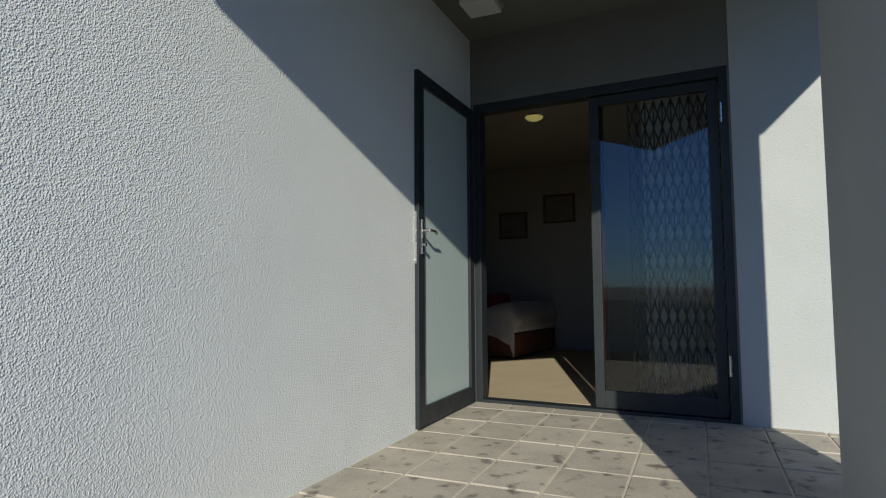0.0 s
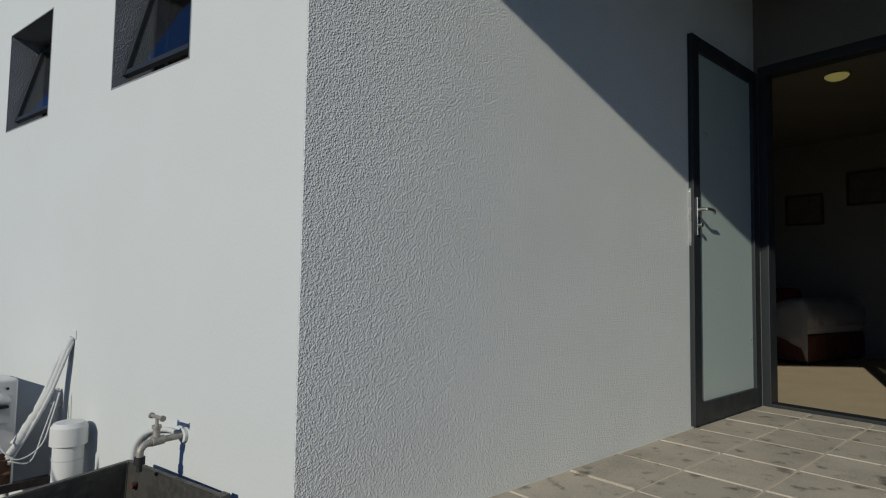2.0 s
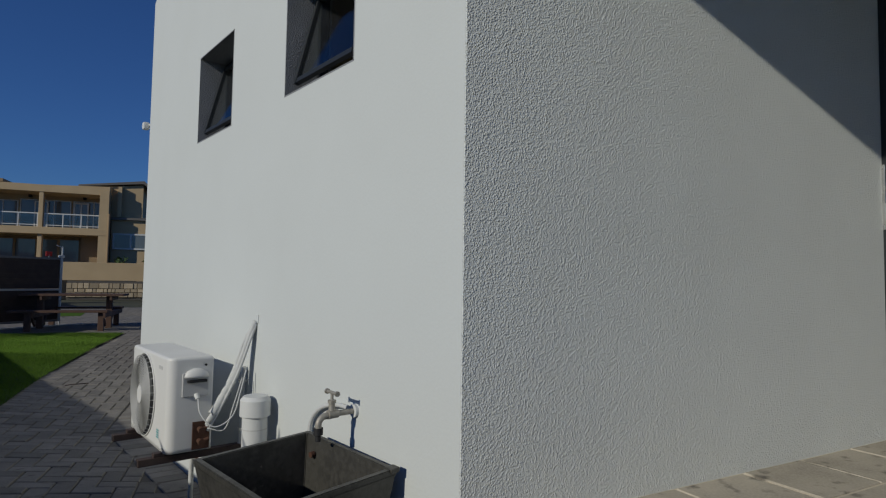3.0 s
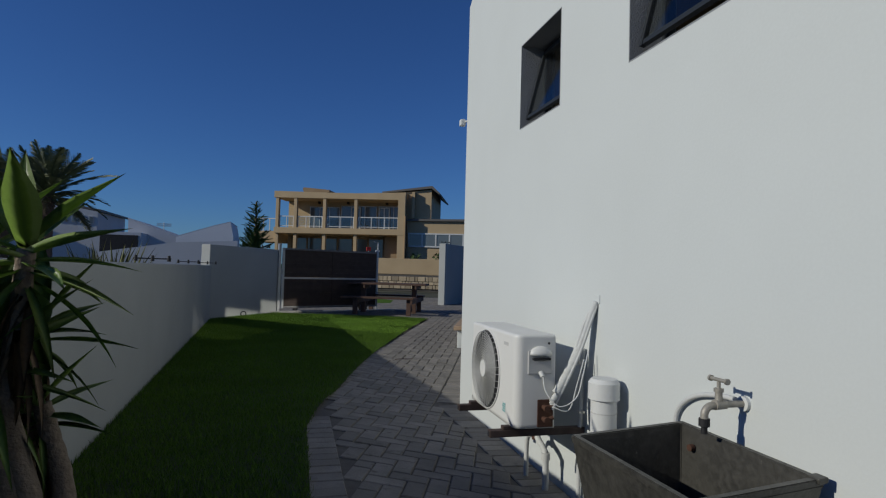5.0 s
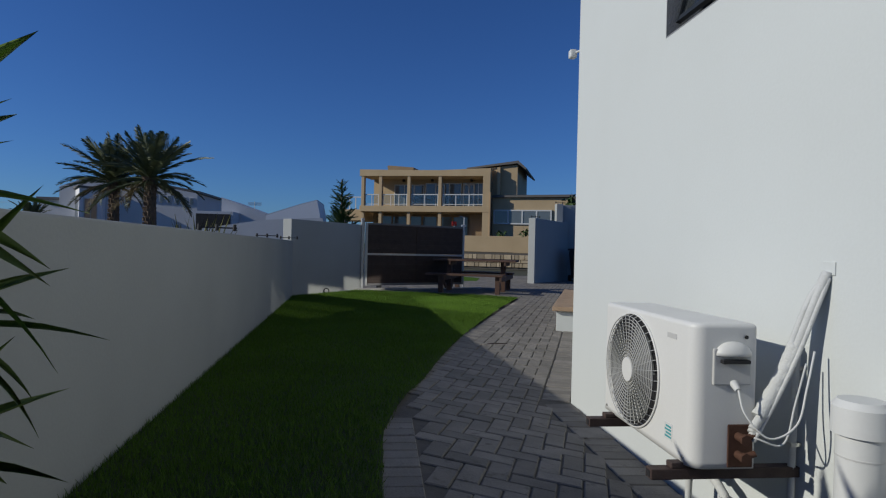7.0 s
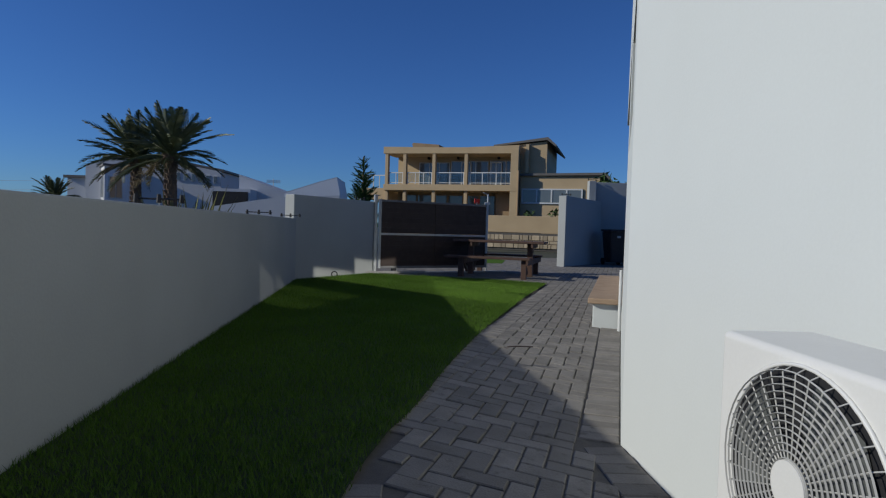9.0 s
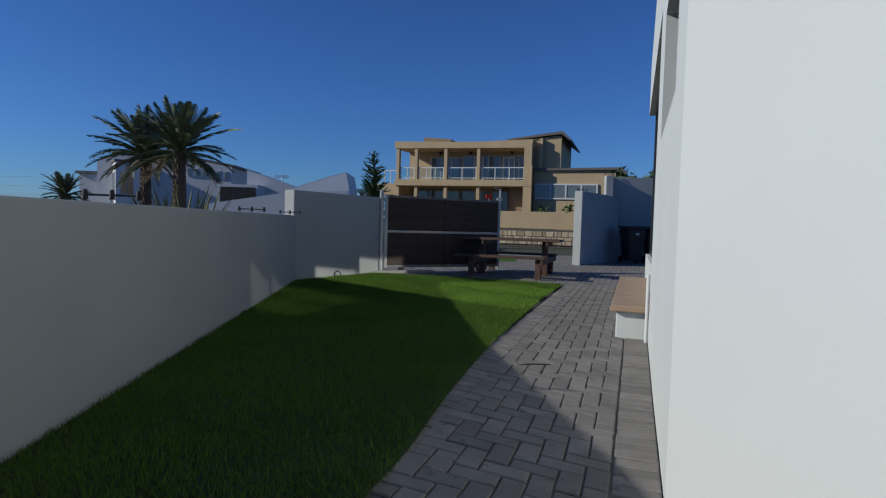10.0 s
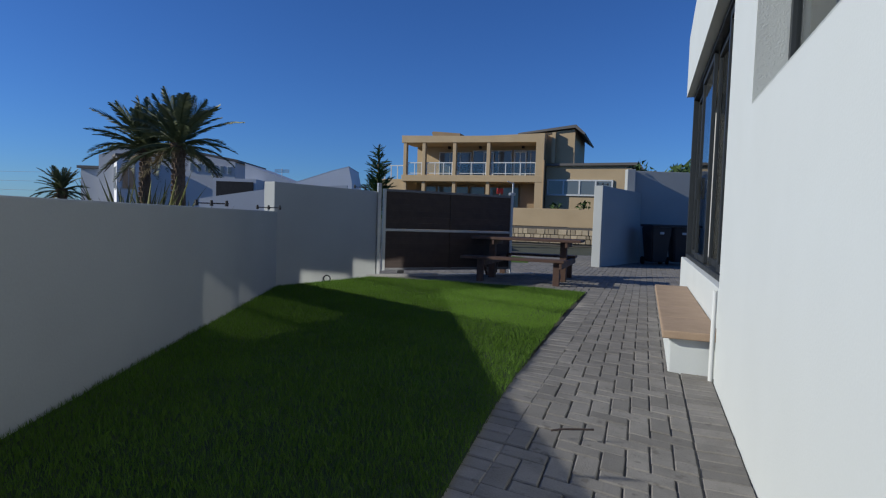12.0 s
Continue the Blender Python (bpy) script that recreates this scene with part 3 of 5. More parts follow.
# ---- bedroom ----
solo("wall_bedroom", box(-2.6, 2.2, 3.95, 4.05, 0, 2.75), ROOMWALL_DIM, "dim cream bedroom wall with two pictures", "wall", MD, kind="structure")
solo("wall_bedroom_side", box(-2.7, -2.6, 0.3, 4.05, 0, 2.75), ROOMWALL_DIM, "dim cream bedroom side wall", "wall", MD, kind="structure")
solo("wall_bedroom_inner", box(2.2, 2.3, 0.22, 4.05, 0, 2.75), ROOMWALL_DIM, "dim cream bedroom inner wall", "wall", MD, kind="structure")
solo("ceiling_bedroom", box(-2.7, 2.3, 0.22, 4.05, 2.62, 2.70), ROOMWALL_DIM, "plain cream bedroom ceiling", "ceiling", MD, kind="structure")


def picture(x, z, w, h):
    p = thing("picture", "small picture in a dark wooden frame", "picture", MD @ Matrix.Translation((x, 3.945, z)), group="bedroom pictures")
    f = bmesh.new()
    for a in ((-w / 2, -w / 2 + 0.03, -h / 2, h / 2), (w / 2 - 0.03, w / 2, -h / 2, h / 2), (-w / 2, w / 2, -h / 2, -h / 2 + 0.03), (-w / 2, w / 2, h / 2 - 0.03, h / 2)):
        box(a[0], a[1], -0.03, -0.002, a[2], a[3], 0.003, f)
    part("frame", f, WOOD_DARK, p)
    part("print", box(-w / 2 + 0.03, w / 2 - 0.03, -0.012, -0.004, -h / 2 + 0.03, h / 2 - 0.03), PICTURE, p)


picture(-1.06, 1.79, 0.43, 0.39)
picture(-0.37, 2.00, 0.46, 0.41)
soffit_lamp = thing("soffit_light", "plain white square light fitting on the entrance soffit", "light", pose(2.75, 2.90, 3.23, rz=-11.6))
part("base", box(-0.13, 0.13, -0.13, 0.13, -0.015, 0, 0.004), ALU_LIGHT, soffit_lamp)
part("cover", box(-0.12, 0.12, -0.12, 0.12, -0.06, -0.015, 0.02), PVC, soffit_lamp, "white plastic light cover")
lamp = thing("ceiling_light", "round ceiling light glowing dim yellow", "light", MD @ Matrix.Translation((0.055, 1.445, 2.62)))
bm = bmesh.new()
bmesh.ops.create_uvsphere(bm, u_segments=20, v_segments=10, radius=0.095)
bmesh.ops.delete(bm, geom=[v for v in bm.verts if v.co.z > 0.001], context="VERTS")
bm.transform(Matrix.Diagonal((1, 1, 0.55, 1)))
part("shade", bm, LAMPM, lamp, "glowing opal glass bowl")
part("rim", rod((0, 0, -0.012), (0, 0, 0.0), 0.102, seg=24), CHROME, lamp)

bed = thing("bed", "bed with white linen, red cushion and brown base", "bed", MD @ pose(-0.60, 2.60, 0, rz=-7))
part("base", box(-1.9, 0, 0, 1.3, 0.025, 0.31, 0.02), BEDBASE, bed)
for x, y in ((-0.06, 0.05), (-0.06, 1.24), (-1.84, 0.05), (-1.84, 1.24)):
    part("leg", rod((x, y, 0.0), (x, y, 0.05), 0.03, 0.035), WOOD_DARK, bed)
part("mattress", box(-1.9, -0.01, 0.01, 1.29, 0.31, 0.55, 0.05), LINEN, bed)
bm = bmesh.new()
n, mrow = 28, 14
grid = []
for i in range(n + 1):
    row = []
    for j in range(mrow + 1):
        x, s = -1.9 + 1.98 * i / n, j / mrow
        drop = max(0, 0.30 - s * 1.0)
        y = -0.025 if s < 0.3 else -0.025 + (s - 0.3) / 0.7 * 1.3
        hang = (0.34 + 0.03 * math.sin(x * 3.1) + 0.22 * max(0, 1 + x * 2.4)) * drop / 0.3
        fold = 0.02 * math.sin(x * 31 + s * 2) * drop / 0.3
        over = max(0, x + 0.02) / 0.06
        row.append(bm.verts.new((x if over <= 0 else 0.015 + 0.01 * math.sin(y * 17), y - fold, 0.585 - hang + 0.012 * noise.noise((x * 4, y * 4, 0)) + 0.11 * min(1, max(0, (x + 0.5) * 3)) - 0.30 * min(1, over))))
    grid.append(row)
for a, b in zip(grid, grid[1:]):
    for j in range(mrow):
        bm.faces.new((a[j], b[j], b[j + 1], a[j + 1])).smooth = True
bmesh.ops.solidify(bm, geom=bm.faces[:], thickness=0.012)
part("duvet", bm, LINEN, bed, "white rumpled duvet hanging over the side")
bm = box(-0.23, 0.23, -0.14, 0.14, -0.065, 0.065, 0.06)
for v in bm.verts:
    v.co.z += 0.01 * noise.noise(v.co * 9)
solo("cushion", bm, REDCLOTH, "deep red cushion leaning on the bed", "cushion", MD @ pose(-0.98, 2.82, 0.68, rx=38))


# ---- things along the white wall ----
def air_conditioner():
    m = pose(-0.39, 5.36, 0.29)  # x into the wall, y away along it
    W, L, T = 0.21, 0.685, 0.44
    ac = thing("air_conditioner", "white outdoor air conditioner unit on rusty wall brackets", "air conditioner", m)
    bm = bmesh.new()
    rings = []
    for z, d in ((0, 0), (0.02, 0), (T - 0.016, 0), (T - 0.012, 0), (T - 0.006, 0.0025), (T - 0.002, 0.007), (T, 0.012)):
        ring = []
        for cx, cy, r, start in ((0.004, 0, 0.042, 180), (W, 0, 0.012, 270), (W, L, 0.012, 0), (0.004, L, 0.016, 90)):
            ox, oy = cx + r if cx < 0.1 else cx - r, cy + r if cy < 0.1 else cy - r
            for k in range(9):
                a = radians(start + k * 11.25)
                ring.append(bm.verts.new((ox + (r - min(d, r * 0.9)) * math.cos(a), oy + (r - min(d, r * 0.9)) * math.sin(a), z)))
        rings.append(ring)
    for p, q in zip(rings, rings[1:]):
        for k in range(len(p)):
            bm.faces.new((p[k], p[(k + 1) % len(p)], q[(k + 1) % len(p)], q[k])).smooth = True
    bm.faces.new(rings[0][::-1])
    bm.faces.new(rings[-1])
    part("casing", bm, AC_PAINT, ac)
    cy, cz, R = 0.415, 0.216, 0.206
    # Black disc on the closed casing front, painted in for the fan recess's shade.
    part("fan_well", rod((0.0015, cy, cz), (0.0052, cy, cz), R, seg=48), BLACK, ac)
    fan = bmesh.new()
    for k in range(3):
        a = k * math.tau / 3
        vs = []
        for r, da, x in ((0.04, -0.3, -0.004), (0.12, -0.45, -0.003), (0.188, -0.35, -0.002), (0.190, 0.3, -0.0015), (0.186, 0.95, -0.001), (0.12, 1.0, -0.002), (0.04, 1.2, -0.003)):
            vs.append(fan.verts.new((x, cy + r * math.cos(a + da), cz + r * math.sin(a + da))))
        fan.faces.new(vs)
    bmesh.ops.solidify(fan, geom=fan.faces[:], thickness=0.002)
    part("fan", fan, FANGREY, ac, "grey fan blades at rest")
    g = bmesh.new()
    for i in range(13):
        r = 0.047 + i * 0.0125
        ring = [(-0.017, cy + r * math.cos(k / 40 * math.tau), cz + r * math.sin(k / 40 * math.tau)) for k in range(40)]
        a, prev = [], None
        for k in range(40):
            p = Vector(ring[k])
            out = Vector((0, math.cos(k / 40 * math.tau), math.sin(k / 40 * math.tau)))
            a.append([g.verts.new(p + out * 0.0014), g.verts.new(p + Vector((-0.003, 0, 0))), g.verts.new(p - out * 0.0014)])
        for k in range(40):
            b = a[(k + 1) % 40]
            for q in range(2):
                g.faces.new((a[k][q], b[q], b[q + 1], a[k][q + 1]))
    for k in range(36):
        an = k / 36 * math.tau
        ca, sa = math.cos(an), math.sin(an)
        rod((-0.015, cy + 0.04 * ca, cz + 0.04 * sa), (-0.015, cy + 0.194 * ca, cz + 0.194 * sa), 0.0015, seg=4, bm=g)
        rod((-0.015, cy + 0.194 * ca, cz + 0.194 * sa), (0.001, cy + 0.203 * ca, cz + 0.203 * sa), 0.0015, seg=4, bm=g)
    part("fan_grille", g, GRILLE, ac, "round wire fan guard")
    part("grille_hub", rod((-0.021, cy, cz), (-0.012, cy, cz), 0.044, 0.046, 24), AC_PAINT, ac)
    rg = bmesh.new()
    tube([(0.001, cy + 0.207 * math.cos(k / 24 * math.tau), cz + 0.207 * math.sin(k / 24 * math.tau)) for k in range(25)], 0.004, 6, rg, 2)
    part("guard_ring", rg, AC_PAINT, ac)
    # near end: cover with a moulded grip, cable gland, rusted valves
    part("service_cover", box(0.065, 0.185, -0.008, 0.004, 0.255, 0.365, 0.004), AC_SIDE, ac)
    grip = bmesh.new()
    bmesh.ops.create_uvsphere(grip, u_segments=20, v_segments=12, radius=1)
    bmesh.ops.delete(grip, geom=[v for v in grip.verts if v.co.z < -0.25], context="VERTS")
    bmesh.ops.holes_fill(grip, edges=grip.edges[:])
    grip.transform(Matrix.Translation((0.128, -0.004, 0.345)) @ Matrix.Diagonal((0.058, 0.030, 0.042, 1)))
    for f in grip.faces:
        f.smooth = len(f.verts) < 5
    part("grip", grip, AC_PAINT, ac, "moulded white hand grip")
    # Black strip stands in for the shade in the grip's hollow.
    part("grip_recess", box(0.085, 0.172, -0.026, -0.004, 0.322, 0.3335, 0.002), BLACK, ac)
    part("cable_gland", rod((0.13, -0.03, 0.245), (0.13, -0.005, 0.262), 0.009, 0.013, 10), PVC, ac)
    part("valve_box", box(0.118, 0.198, -0.004, 0.012, 0.005, 0.135, 0.003), RUST, ac, "rusted valve recess")
    for z in (0.045, 0.10):
        v = rod((0.15, -0.035, z), (0.15, 0, z), 0.013, seg=8)
        rod((0.15, -0.03, z), (0.185, -0.034, z + 0.012), 0.010, seg=8, bm=v)
        rod((0.15, -0.046, z), (0.15, -0.035, z), 0.017, seg=6, bm=v)
        part("valve", v, RUST, ac, "corroded brass valve")
    part("badge", box(0.0025, 0.0045, 0.10, 0.16, 0.375, 0.392, 0.0005), AC_SIDE, ac, "faint grey maker badge")
    st = part("sticker", box(0.0025, 0.0045, 0.115, 0.165, 0.045, 0.098, 0.0005), PVC, ac, "small energy sticker")
    for k in range(4):
        part("ink_bar", box(0.0015, 0.0025, 0.12, 0.16 - 0.006 * (k % 2), 0.052 + k * 0.011, 0.058 + k * 0.011), LABELBLUE, st)
    for y, z in ((0.05, 0.02), (0.65, 0.02)):
        part("screw", rod((0.001, y, z), (0.0045, y, z), 0.005, seg=8), CHROME, ac)
    part("screw", rod((0.17, -0.006, 0.40), (0.17, -0.003, 0.40), 0.006, seg=8), BLACK, ac)
    # feet
    for y in (0.06, 0.59):
        part("foot", box(-0.035, 0.16, y - 0.018, y + 0.018, -0.014, 0.004, 0.004), BRACKET, ac)


def wall_bracket(y):
    b = thing("wall_bracket", "rusty brown steel wall bracket under the air conditioner", "bracket", pose(0, y, 0), group="air conditioner brackets")
    bm = box(-0.49, -0.001, -0.02, 0.02, 0.243, 0.276, 0.003)
    part("arm", bm, BRACKET, b)
    part("arm_end", box(-0.4915, -0.488, -0.012, 0.012, 0.249, 0.270), BLACK, b)
    part("bolt", rod((-0.40, 0, 0.276), (-0.40, 0, 0.288), 0.010, seg=6), RUST, b)


air_conditioner()
wall_bracket(5.42)
wall_bracket(5.95)

pb = thing("pipe_bundle", "white wrapped refrigerant pipes running down the wall", "pipes")
random.seed(4)
for k, (dx, dy, r) in enumerate(((0, 0, 0.014), (0.010, 0.022, 0.012), (-0.010, 0.012, 0.011), (0.004, -0.014, 0.007))):
    part("pipe", tube([(-0.006, 5.30 + dy * 0.4, 0.895 - k * 0.006), (-0.035 + dx, 5.315 + dy, 0.80), (-0.075 + dx, 5.335 + dy, 0.66), (-0.14 + dx, 5.335 + dy * 0.8, 0.52), (-0.215, 5.325 + dy * 0.3, 0.42 - k * 0.012)], r, 10, n=7), LAGGING, pb)
part("cable", tube([(-0.26, 5.33, 0.537), (-0.255, 5.30, 0.47), (-0.20, 5.27, 0.41), (-0.12, 5.265, 0.45), (-0.08, 5.28, 0.55), (-0.05, 5.29, 0.66)], 0.003, 8), PVC, pb, "thin white cable loop")
part("cable", tube([(-0.22, 5.31, 0.40), (-0.15, 5.28, 0.39), (-0.10, 5.30, 0.50), (-0.06, 5.31, 0.62)], 0.003, 8), LAGGING, pb, "thin grey cable loop")
part("wrap", tube([(-0.07, 5.345, 0.67), (-0.10, 5.345, 0.60), (-0.145, 5.343, 0.52), (-0.19, 5.335, 0.455)], lambda t: 0.021 + 0.004 * math.sin(t * 40) * 0.3, 12, n=10), LAGGING, pb, "white tape wrapped round the pipes")
part("wall_patch", box(-0.004, 0.001, 5.275, 5.325, 0.885, 0.925, 0.0015), WHITE, pb, "rough filled hole in the wall")
cp = thing("downpipe", "thin pale conduit running down the white wall", "pipe")
part("pipe", tube([(-0.022, 5.40, 0.66), (-0.022, 5.41, 0.35), (-0.022, 5.42, -0.215)], 0.012, 8), LAGGING, cp)
for z in (0.58, 0.34, 0.10):
    part("clip", box(-0.036, -0.001, 5.395, 5.425, z, z + 0.014, 0.002), CHROME, cp)
dp = thing("drain_pipes", "painted drain pipes and joints below the air conditioner", "pipes")
part("pipe", tube([(-0.10, 5.76, 0.24), (-0.10, 5.76, 0.165), (-0.10, 5.73, 0.13), (-0.10, 5.66, 0.10), (-0.10, 5.63, 0.05), (-0.10, 5.63, -0.215)], 0.017, 8), LAGGING, dp)
part("pipe", tube([(-0.12, 5.77, 0.14), (-0.12, 5.82, 0.12), (-0.12, 5.84, 0.04), (-0.12, 5.84, -0.215)], 0.013, 8), LAGGING, dp)
part("joint", rod((-0.10, 5.755, 0.12), (-0.10, 5.765, 0.17), 0.024, seg=10), RUST, dp, "rust-stained pipe joint")
part("joint", rod((-0.10, 5.63, 0.05), (-0.10, 5.63, 0.085), 0.023, seg=10), LAGGING, dp)

vp = thing("vent_pipe", "white plastic standpipe with a round cap", "pipe", pose(-0.085, 5.08, 0))
part("pipe", rod((0, 0, -0.215), (0, 0, 0.50), 0.056, seg=28), PVC, vp)
c = rod((0, 0, 0.485), (0, 0, 0.555), 0.068, 0.067, 28)
rod((0, 0, 0.555), (0, 0, 0.572), 0.067, 0.054, 28, c)
part("cap", c, PVC, vp)
part("seam", rod((0, 0, 0.425), (0, 0, 0.429), 0.0572, seg=28), AC_SIDE, vp)


def trough():
    m = pose(-0.264, 4.30, 0, rx=2.6, ry=-2.3, rz=5.7)
    s = thing("laundry_trough", "weathered dark metal wash trough on legs", "sink", m)
    out = bmesh.new()
    a, b, t, zt, zb = 0.222, 0.258, 0.012, 0.505, 0.20

    def ring(bm, x, y, z):
        return [bm.verts.new((sx * x, sy * y, z)) for sx, sy in ((-1, -1), (1, -1), (1, 1), (-1, 1))]

    rings = [ring(out, a * 0.80, b * 0.82, zb), ring(out, a * 0.985, b * 0.985, zt - 0.022), ring(out, a, b, zt - 0.02), ring(out, a, b, zt), ring(out, a - 0.022, b - 0.022, zt), ring(out, a * 0.78 - t, b * 0.80 - t, zb + 0.03)]
    for p, q in zip(rings, rings[1:]):
        for k in range(4):
            out.faces.new((p[k], p[(k + 1) % 4], q[(k + 1) % 4], q[k]))
    out.faces.new(rings[0][::-1])
    out.faces.new(rings[-1])
    bmesh.ops.recalc_face_normals(out, faces=out.faces[:])
    bmesh.ops.bevel(out, geom=out.edges[:], offset=0.003, segments=2, affect="EDGES")
    part("basin", out, SINKM, s)
    part("overflow", rod((a - 0.050, 0.17, 0.445), (a - 0.034, 0.17, 0.445), 0.011, seg=14), RUST, s, "rusted overflow ring")
    part("waste", rod((0, 0, zb + 0.028), (0, 0, zb + 0.036), 0.035, seg=18), CHROME, s)
    for sx in (-1, 1):
        for sy in (-1, 1):
            part("leg", box(sx * 0.14 - 0.016, sx * 0.14 + 0.016, sy * 0.18 - 0.016, sy * 0.18 + 0.016, -0.215, zb + 0.01, 0.003), BRACKET, s)
    part("corner_cap", box(a - 0.03, a + 0.006, -b - 0.006, -b + 0.03, zt - 0.012, zt + 0.004, 0.004), SINKM, s, "worn metal corner")
    part("waste_pipe", tube([(0, 0, zb), (0, 0, 0.12), (0.02, 0.10, 0.05), (0.10, 0.16, 0.0), (0.14, 0.17, -0.2)], 0.022, 10), PVC, s, "white waste pipe")


trough()
solo("plastic_bag", box(-0.05, 0.05, -0.06, 0.06, -0.13, 0.10, 0.045), PVC, "white plastic bag hanging beside the trough", "bag", pose(-0.30, 4.66, -0.085, rx=9))

tap = thing("garden_tap", "old brass garden tap on the white wall", "tap", pose(0, 4.36, -0.01))
part("flange", rod((-0.012, 0, 0.633), (0, 0, 0.633), 0.024, seg=16), PVC, tap, "white wall rose")
b = rod((-0.075, 0, 0.633), (-0.01, 0, 0.633), 0.011, seg=12)
rod((-0.115, 0, 0.633), (-0.075, 0, 0.633), 0.017, 0.015, 12, b)
rod((-0.10, 0, 0.628), (-0.10, 0, 0.675), 0.013, 0.011, 12, b)
rod((-0.10, 0, 0.672), (-0.10, 0, 0.684), 0.015, seg=6, bm=b)
tube([(-0.11, 0, 0.630), (-0.135, 0, 0.628), (-0.15, 0, 0.612), (-0.152, 0, 0.59)], 0.012, 10, b)
part("body", b, BRASS, tap)
sp = rod((-0.10, 0, 0.684), (-0.10, 0, 0.708), 0.006, seg=8)
rod((-0.10, -0.036, 0.71), (-0.10, 0.036, 0.71), 0.0065, 0.0065, 8, sp)
for y in (-0.036, 0.036):
    rod((-0.10, y - 0.004, 0.71), (-0.10, y + 0.004, 0.71), 0.010, seg=10, bm=sp)
part("handle", sp, BRASS, tap, "dull metal cross handle")
cn = rod((-0.152, 0, 0.568), (-0.152, 0, 0.592), 0.017, seg=12)
rod((-0.152, 0, 0.545), (-0.152, 0, 0.568), 0.010, seg=10, bm=cn)
part("hose_connector", cn, BLACK, tap, "black hose connector")
solo("hose", tube([(-0.02, 4.38, 0.632), (-0.018, 4.46, 0.628), (-0.016, 4.58, 0.60), (-0.016, 4.665, 0.54), (-0.016, 4.69, 0.46), (-0.02, 4.69, 0.30)], 0.009, 8), LAGGING, "thin pale hose looping along the wall", "hose")

# small floodlight on the wall's far edge
sl = thing("wall_light", "small pale floodlight at the house corner", "light", pose(0.0, 7.6, 2.35))
part("arm", rod((0.04, 0.0, 0.0), (0.02, 0.16, 0.02), 0.008, seg=8), PVC, sl)
part("head", box(-0.02, 0.03, 0.13, 0.19, -0.02, 0.04, 0.012), PVC, sl)

# ---- bench and downpipe by the bay ----
bn = thing("stone_bench", "built-in bench of white plaster with a sandstone seat", "bench", M2)
part("plinth", box(1.66, 4.98, -0.29, 0.035, -0.2, 0.195, 0.012), WHITE, bn)
n = 5
for k in range(n):
    x = 1.60 + k * 3.45 / n
    part("seat_slab", box(x + 0.002, x + 3.45 / n - 0.002, -0.34, 0.036, 0.197, 0.255, 0.010), SLAB, bn, "worn sandstone slab")
sp = thing("rain_pipe", "slim white rain pipe at the wall corner", "pipe", M2)
part("pipe", rod((5.085, -0.02, -0.14), (5.085, -0.02, 0.56), 0.016, seg=10), PVC, sp)


# ---- picnic table ----
def picnic_table():
    m = Matrix.Translation((0.80, 16.68, 0)) @ Matrix.Rotation(radians(-B2), 4, "Z")
    t = thing("picnic_table", "dark stained timber picnic table with fixed benches", "table", m)
    for k in range(4):
        y = -0.34 + k * 0.172
        part("top_plank", box(-0.93, 0.93, y, y + 0.165, 0.675, 0.72, 0.006), WOOD_DARK, t)
    for s in (-1, 1):
        for k in range(2):
            y = s * 0.78 - 0.15 + k * 0.152
            part("bench_plank", box(-0.93, 0.75, y, y + 0.148, 0.37, 0.412, 0.006), WOOD_DARK, t)
    for x in (-0.62, 0.62):
        part("post", box(x - 0.055, x + 0.055, -0.06, 0.06, 0, 0.675, 0.006), WOOD_DARK, t)
        part("cross_beam", box(x + 0.057, x + 0.10, -0.92, 0.92, 0.27, 0.37, 0.006), WOOD_DARK, t)
        part("top_beam", box(x + 0.057, x + 0.10, -0.33, 0.33, 0.59, 0.673, 0.006), WOOD_DARK, t)
        for s in (-1, 1):
            part("bench_leg", box(x - 0.045, x + 0.055, s * 0.80 - 0.05, s * 0.80 + 0.05, 0, 0.37, 0.005), WOOD_DARK, t)
            bm = bmesh.new()
            d = Vector((0, s * 0.40, 0.30))
            tmp = Matrix.Translation((x - 0.02, s * 0.25, 0.08)) @ d.to_track_quat("Z", "X").to_matrix().to_4x4()
            box(-0.03, 0.03, -0.02, 0.02, 0, d.length, 0.004, bm, tmp)
            part("brace", bm, WOOD_DARK, t)


picnic_table()


